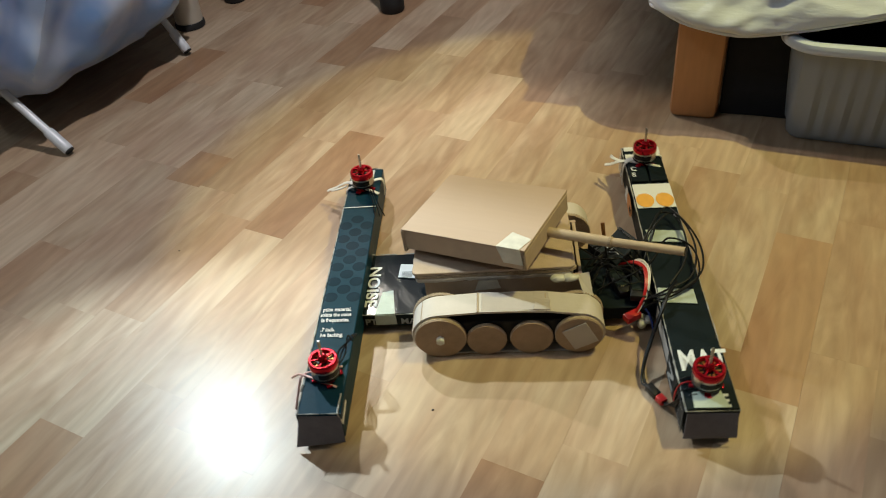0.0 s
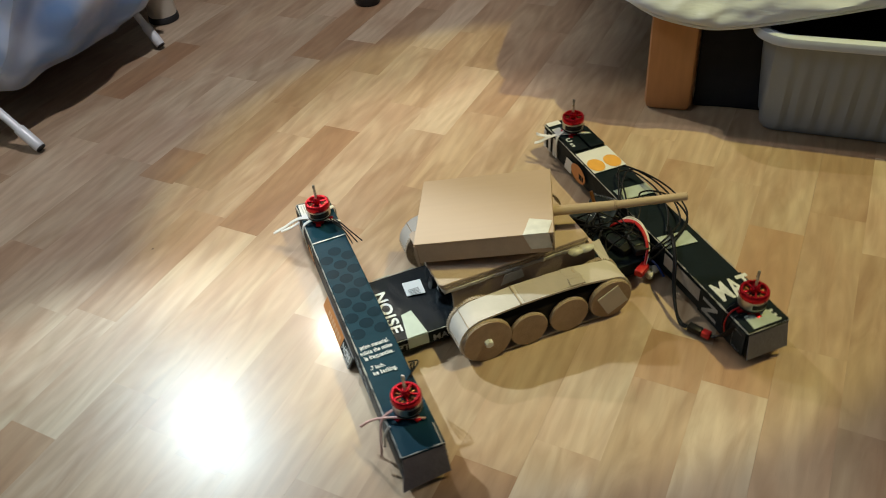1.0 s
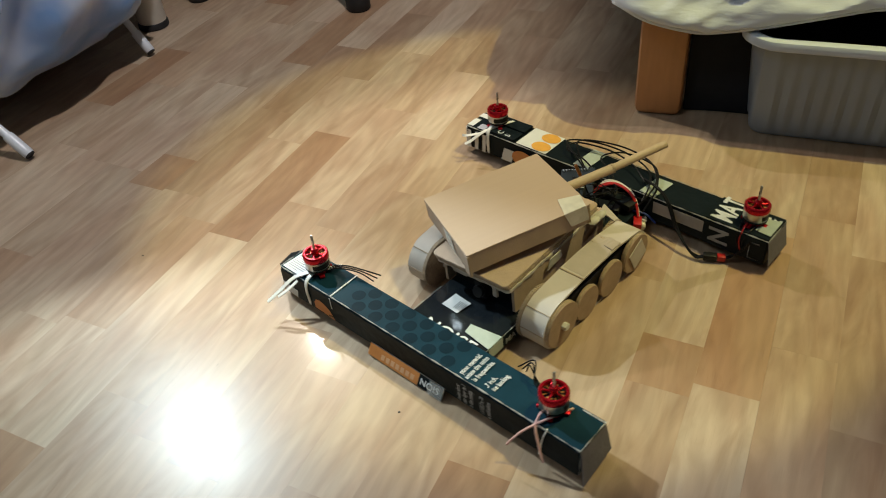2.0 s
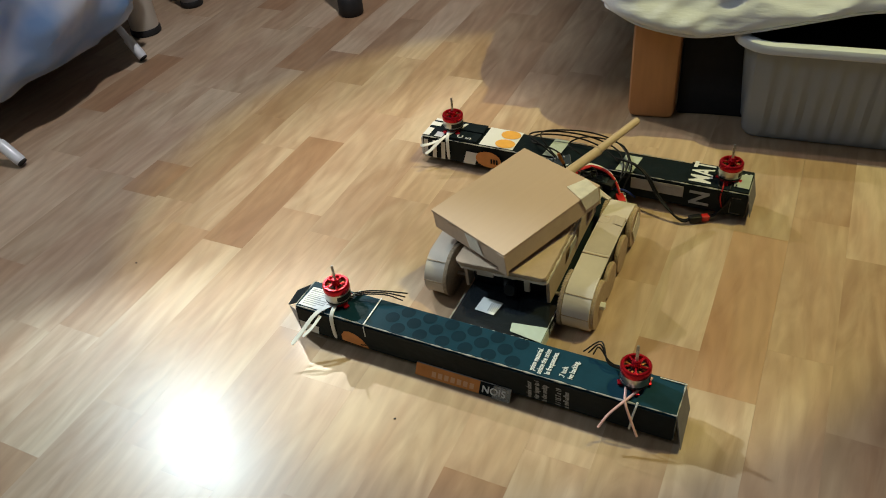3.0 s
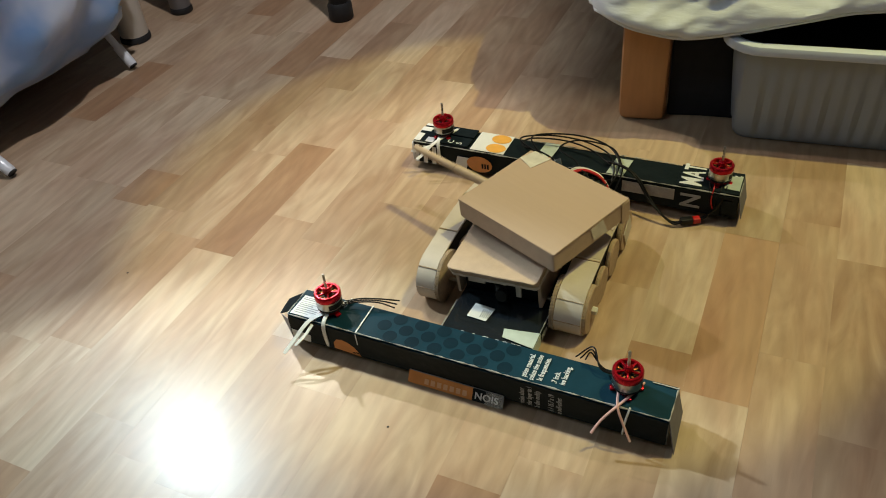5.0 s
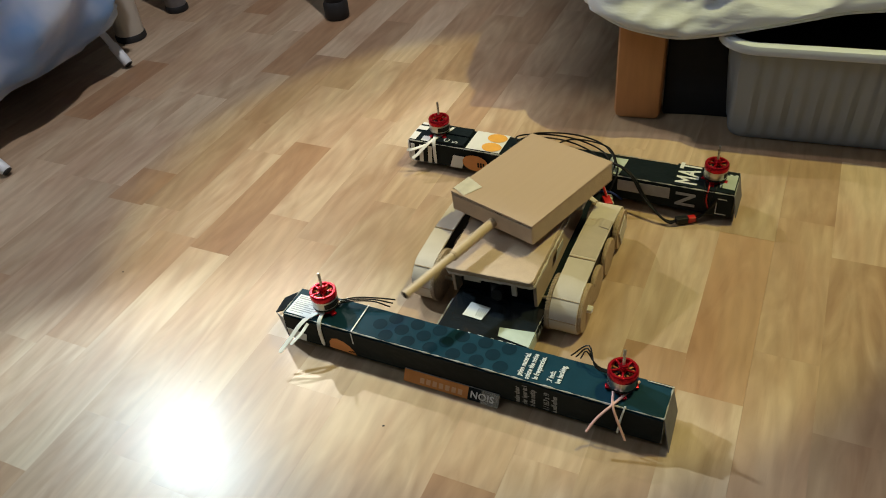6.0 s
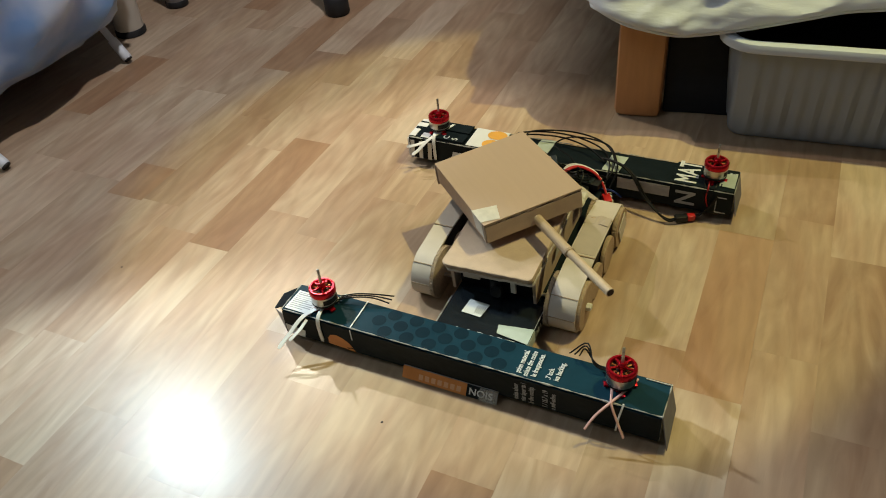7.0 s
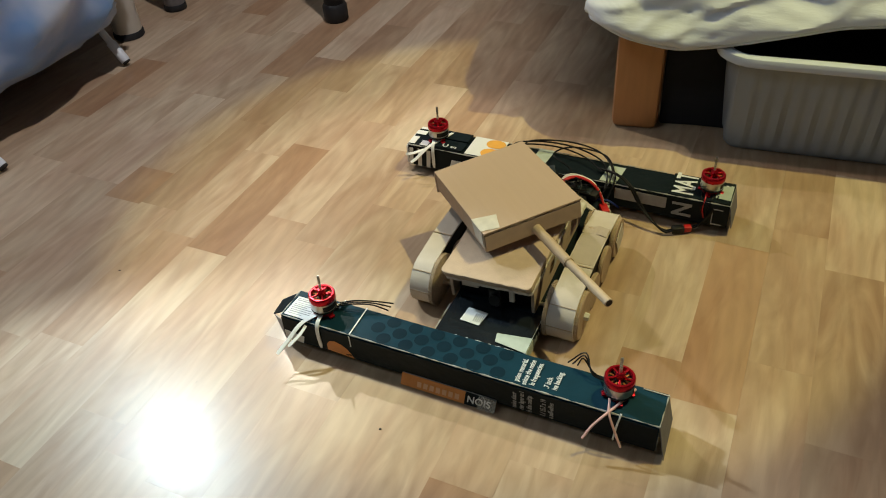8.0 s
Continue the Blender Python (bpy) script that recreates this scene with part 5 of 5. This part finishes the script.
def build_turret():
    """A shallow cardboard box lid with a dowel barrel, turning on a pivot."""
    turret.parent = robot
    tagged(turret, "shallow cardboard box turret with a wooden barrel")
    x0, x1, y0, y1, h = -0.1019, 0.0455, -0.0624, 0.0580, 0.0256
    lean = pose(0, 0, 0, 0.2, -1.8, 0)
    lid = box(x0, x1, y0, y1, -0.0022, 0, 0.0007, lean)
    top = part("lid", lid, CARD_FLUTED, turret, "flat brown cardboard lid")
    for name, b in (("side_panel", (x0 + 0.002, x1 - 0.002, y0 + 0.0006, y0 + 0.0028)), ("side_panel", (x0 + 0.002, x1 - 0.002, y1 - 0.0028, y1 - 0.0006)), ("front_panel", (x1 - 0.0026, x1 - 0.0002, y0 + 0.001, y1 - 0.001)), ("back_panel", (x0 + 0.0008, x0 + 0.0032, y0 + 0.001, y1 - 0.001))):
        part(name, box(*b, -h, -0.0046 if name == "front_panel" else -0.0023, 0.0006, lean), CARD, turret, "brown cardboard panel")
    part("underside", box(x0 + 0.004, x1 - 0.004, y0 + 0.004, y1 - 0.004, -0.018, -0.0162, 0, lean), CARD, turret)
    for pts in ([(x1 - 0.0006, y0, -0.0030), (x1 - 0.0006, y1, -0.0030)], [(x1 - 0.001, y0 + 0.0004, -0.003), (x1 - 0.001, y0 + 0.0004, -h)], [(x0 + 0.0006, y0, -0.0030), (x0 + 0.0006, y1, -0.0030)]):
        scuffed_edge([lean @ Vector(p) for p in pts], top, 0.0007).data.materials[0] = CARD_EDGE
    # a dark strip paints the shade of the gap below the lid
    part("painted_seam_shade", box(x1 - 0.0042, x1 - 0.0014, y0 + 0.003, y1 - 0.003, -0.0060, -0.0021, 0, lean), GAP_SHADE, top, "dark strip painted as the shade in the gap under the lid")
    part("corner_tab", box(x0 - 0.0004, x0 + 0.0028, y0 - 0.0006, y0 + 0.0125, -h - 0.0040, -0.0024, 0.0005, lean), CARD, turret, "loose cardboard tab hanging at the corner")
    flutes = bmesh.new()
    for k in range(9):
        box(x1 - 0.0040, x1 - 0.0008, y0 - 0.0002, y0 + 0.0032, -h + 0.0012 + 0.0024 * k, -h + 0.0024 + 0.0024 * k, 0.0003, lean, flutes)
    tagged(part("fluted_corner", flutes, CARD_EDGE, turret, "cut corner showing the card's flutes"), kind="stuff")
    lift = lean @ Matrix.Translation((0, 0, 0.0004))
    patch = [lift @ Vector(p) for p in ((x1 - 0.0320, y0 - 0.0006, 0), (x1 - 0.0060, y0 - 0.0006, 0), (x1 - 0.0010, y0 + 0.0200, 0), (x1 - 0.0250, y0 + 0.0270, 0))]
    part("tape", sheet_of(patch, 0.0003), TAPE, top, "patch of pale clear tape")
    drop = [lean @ Vector(p) for p in ((x1 - 0.0250, y0 - 0.0004, -0.0190), (x1 - 0.0030, y0 - 0.0004, -0.0190), (x1 - 0.0050, y0 - 0.0004, 0.0), (x1 - 0.0320, y0 - 0.0004, 0.0))]
    part("tape", sheet_of(drop, 0.0003), TAPE, top, "patch of pale clear tape")
    back = [lean @ Vector(p) for p in ((x0 + 0.0003, y0 + 0.058, -0.022), (x0 + 0.0003, y0 + 0.036, -0.0235), (x0 + 0.0003, y0 + 0.043, -0.0030), (x0 + 0.0003, y0 + 0.063, -0.0030))]
    part("tape", sheet_of(back, 0.0003), TAPE, top, "patch of pale clear tape")
    zb = -0.0175
    barrel = part("barrel", tube([lean @ Vector(p) for p in ((x1 - 0.020, 0.0000, zb - 0.0006), (x1 + 0.068, 0.0027, zb - 0.0030))], 0.0056, 18), DOWEL, turret, "round wooden dowel barrel", True)
    part("barrel_tip", tube([lean @ Vector(p) for p in ((x1 + 0.060, 0.0024, zb - 0.0026), (x1 + 0.1427, 0.0058, zb - 0.0022))], 0.0046, 18), DOWEL, barrel, "thinner front half of the dowel", True)
    part("joint_ring", tube([lean @ Vector(p) for p in ((x1 + 0.0655, 0.0026, zb - 0.0028), (x1 + 0.0685, 0.0027, zb - 0.0029))], 0.0059, 18), CARD_EDGE, barrel, "", True)
    # no bore is cut: a dark disc paints its shade
    part("muzzle_shade", tube([lean @ Vector(p) for p in ((x1 + 0.1424, 0.0058, zb - 0.0022), (x1 + 0.1432, 0.0058, zb - 0.0022))], 0.0036, 14), GAP_SHADE, barrel, "dark disc painted as the shade in the dowel's hollow end")
    part("pivot", lathe([(0.011, -0.0385), (0.011, -0.0160)], 20), BLACK, turret, "dark pivot post", True)


def build_wiring():
    """Speed controllers, battery leads and the tangle of cable behind the tank."""
    for k, (x, y, t) in enumerate(((-0.030, 0.118, 35), (-0.006, 0.140, 28), (0.022, 0.128, 15), (0.034, 0.146, -8))):
        esc = part("speed_controller", box(-0.021, 0.021, -0.0085, 0.0085, 0, 0.0085, 0.0012, Matrix.Translation((x, y, 0.0262 + 0.004 * (k % 2))) @ Matrix.Rotation(radians(t), 4, "Z")), BLACK, robot, "black shrink-wrapped speed controller", True)
        part("board_edge", box(-0.017, 0.012, -0.0070, 0.0070, 0.0086, 0.0096, 0.0003, Matrix.Translation((x, y, 0.0262 + 0.004 * (k % 2))) @ Matrix.Rotation(radians(t), 4, "Z")), BOARD, esc, "dark circuit board")
    tilted = Matrix.Translation((-0.020, 0.1310, 0.0480)) @ pose(0, 0, 0, 38, -14, 20)
    board = part("flight_controller", box(-0.022, 0.022, -0.018, 0.018, -0.0012, 0.0008, 0.0004, tilted), BOARD, robot, "black flight controller board with white print")
    for k in range(9):
        part("pin", box(-0.018 + 0.004 * k, -0.0168 + 0.004 * k, 0.0145, 0.0160, 0.0010, 0.0060, 0, tilted), STEEL, board)
    for xa, ya, wide, deep in ((-0.018, -0.010, 0.010, 0.0012), (-0.018, -0.006, 0.007, 0.0012), (-0.004, -0.012, 0.0012, 0.010), (0.004, -0.008, 0.009, 0.0010), (0.010, 0.004, 0.008, 0.0012)):
        part("white_mark", box(xa, xa + wide, ya, ya + deep, 0.0010, 0.0013, 0, tilted), WHITE_INK, board)
    part("chip", box(-0.006, 0.004, -0.003, 0.007, 0.0009, 0.0024, 0.0003, tilted), BLACK, board, "black chip")
    rng = random.Random(8)
    start = (0.010, 0.140, 0.036)
    # big black loops that lie over the rear bar
    loops = (
        [start, (-0.045, 0.170, 0.052), (-0.078, 0.193, 0.056), (-0.045, 0.208, 0.058), (0.000, 0.212, 0.056), (0.040, 0.200, 0.052), (0.058, 0.172, 0.050), (0.060, 0.152, 0.040)],
        [(-0.005, 0.148, 0.038), (-0.050, 0.178, 0.055), (-0.060, 0.200, 0.060), (-0.010, 0.216, 0.060), (0.035, 0.212, 0.056), (0.060, 0.186, 0.052), (0.064, 0.160, 0.046), (0.058, 0.148, 0.034)],
        [(0.015, 0.150, 0.040), (-0.035, 0.172, 0.052), (-0.070, 0.182, 0.052), (-0.066, 0.200, 0.054), (-0.020, 0.205, 0.056), (0.020, 0.196, 0.054), (0.050, 0.176, 0.050)],
        [(0.030, 0.140, 0.036), (0.010, 0.165, 0.052), (-0.020, 0.185, 0.056), (0.000, 0.208, 0.058), (0.045, 0.206, 0.056), (0.066, 0.178, 0.050), (0.070, 0.160, 0.046), (0.066, 0.146, 0.030)],
    )
    for pts in loops:
        part("cable", tube(pts, 0.0011, 8, 8), WIRE, robot, "black cable loop", True)
    # leads that hang off the beam to a plug on the floor, and on to the corner motor
    for k in range(2):
        o = 0.003 * k
        part("cable", tube([(0.046 - o, 0.184, 0.0485), (0.072 - o, 0.170, 0.0540), (0.092 - o, 0.160, 0.048), (0.112 - o, 0.148, 0.027), (0.132 - o, 0.139, 0.011 + o), (0.145, 0.1385 - o, 0.0055), (0.154, 0.1420 - o, 0.0070)], 0.0014, 8, 8), WIRE, robot, "black motor lead hanging to the floor", True)
    connect = Matrix.Translation((0.1600, 0.1445, 0.0070)) @ Matrix.Rotation(radians(29), 4, "Z")
    part("connector", box(-0.0085, 0.0070, -0.0042, 0.0042, -0.0040, 0.0040, 0.0012, connect), BLACK, robot, "black shrink-wrapped connector", True)
    part("plug", box(0.0072, 0.0165, -0.0040, 0.0040, -0.0036, 0.0036, 0.0010, connect), WIRE_RED, robot, "small red plug", True)
    for k in range(3):
        o = 0.0022 * k
        part("cable", tube([(0.1740, 0.1520 + 0.5 * o, 0.0070), (0.1800, 0.1530 + o, 0.0100), (0.1880, 0.1550 + o, 0.022 - o), (0.1960, 0.1600, 0.038 - o), (0.1985, 0.1700 + o, 0.0475)], 0.0010, 8, 6), WIRE, robot, "thin black motor lead", True)
    # red, white and blue battery leads
    for k, mat in enumerate((WIRE_RED, WIRE_RED, WIRE_WHITE, WIRE_WHITE)):
        o = 0.0035 * k
        part("cable", tube([(0.000, 0.128 + o, 0.037), (0.008, 0.142 + o * 0.8, 0.046 + o * 0.4), (0.022, 0.152 + o * 0.6, 0.050), (0.042, 0.152 + o * 0.4, 0.046), (0.055, 0.148 + o * 0.3, 0.036), (0.064, 0.140 + 0.2 * o, 0.024)], 0.0014 if k < 2 else 0.0010, 8, 8), mat, robot, "red battery lead" if k < 2 else "thin white lead", True)
    part("plug", box(-0.009, 0.009, -0.005, 0.005, -0.004, 0.004, 0.001, Matrix.Translation((0.066, 0.136, 0.020)) @ Matrix.Rotation(radians(120), 4, "Z")), WIRE_RED, robot, "red battery plug", True)
    part("cable", tube([(0.052, 0.146, 0.026), (0.066, 0.154, 0.022), (0.080, 0.157, 0.012)], 0.0013, 8, 8), WIRE_BLUE, robot, "blue lead", True)
    # tangle beside and behind the hull
    for k in range(15):
        a, b = rng.uniform(-0.04, 0.055), rng.uniform(-0.02, 0.070)
        y0, y1 = rng.uniform(0.086, 0.105), rng.uniform(0.145, 0.166)
        pts = [(a, y0, rng.uniform(0.03, 0.045)), ((a + b) / 2 + rng.uniform(-0.015, 0.015), (y0 + y1) / 2 - 0.01, rng.uniform(0.038, 0.060)), ((a + b) / 2 + rng.uniform(-0.02, 0.02), (y0 + y1) / 2 + 0.012, rng.uniform(0.036, 0.058)), (b, y1, rng.uniform(0.030, 0.048))]
        part("cable", tube(pts, rng.choice((0.0008, 0.0010, 0.0012)), 6, 6), WIRE, robot, "black cable", True)
    part("antenna", tube([(0.012, 0.116, 0.040), (0.001, 0.113, 0.066), (-0.007, 0.110, 0.084)], 0.0012, 6, 6), WIRE, robot, "short stiff black wire", True)
    part("antenna_tip", tube([(-0.003, 0.1115, 0.076), (-0.0095, 0.110, 0.090)], 0.0021, 8), COPPER, robot, "", True)
    for p in ((0.058, 0.150, 0.010), (0.067, 0.147, 0.009), (0.064, 0.155, 0.012), (0.048, 0.152, 0.014)):
        bm = bmesh.new()
        bmesh.ops.create_icosphere(bm, subdivisions=2, radius=0.005)
        for v in bm.verts:
            v.co = v.co + 0.002 * noise.noise_vector(v.co * 180 + Vector(p) * 50) + Vector(p)
        part("glue", bm, GLUE, robot, "lump of pale hot glue", True)


build_front_bar()
build_rear_bar()
build_cross_beam()
build_motors()
build_track(1)
build_track(-1)
build_hull()
build_turret()
build_wiring()
build_floor()


def motions():
    rows = ((0.0, -0.0198, 0.6808, -90.0), (0.5, -0.0008, 0.6801, -78.3), (1.0, 0.0150, 0.6868, -67.7), (1.5, 0.0333, 0.6988, -53.5), (1.7, 0.0395, 0.7033, -48.2), (2.2, 0.0530, 0.7150, -37.0), (2.6, 0.0605, 0.7225, -30.0), (2.8, 0.0634, 0.7266, -27.3), (3.0, 0.0654, 0.7313, -25.3), (3.3, 0.0654, 0.7313, -25.3), (5.0, 0.0654, 0.7313, -25.3), (8.0, 0.0654, 0.7313, -25.3))
    walk(robot, [(t, pose(x, y, 0, 0, 0, turn)) for t, x, y, turn in rows])
    pivot = pose(-0.0071, 0.0079, 0.1122, 2.37, -3.55, 0)
    yaws = ((0.0, 64.7), (2.0, 64.7), (3.5, 64.7), (4.0, 65.0), (4.2, 83.5), (4.4, 101), (4.6, 119.5), (4.8, 137.5), (5.3, 183), (5.8, 231), (6.0, 250), (6.2, 268), (6.5, 296), (6.7, 313), (6.8, 316.3), (7.0, 316.5), (7.5, 316.5), (8.0, 316.5))
    walk(turret, [(t, pivot @ pose(0, 0, 0, 0, 0, a)) for t, a in yaws])


motions()
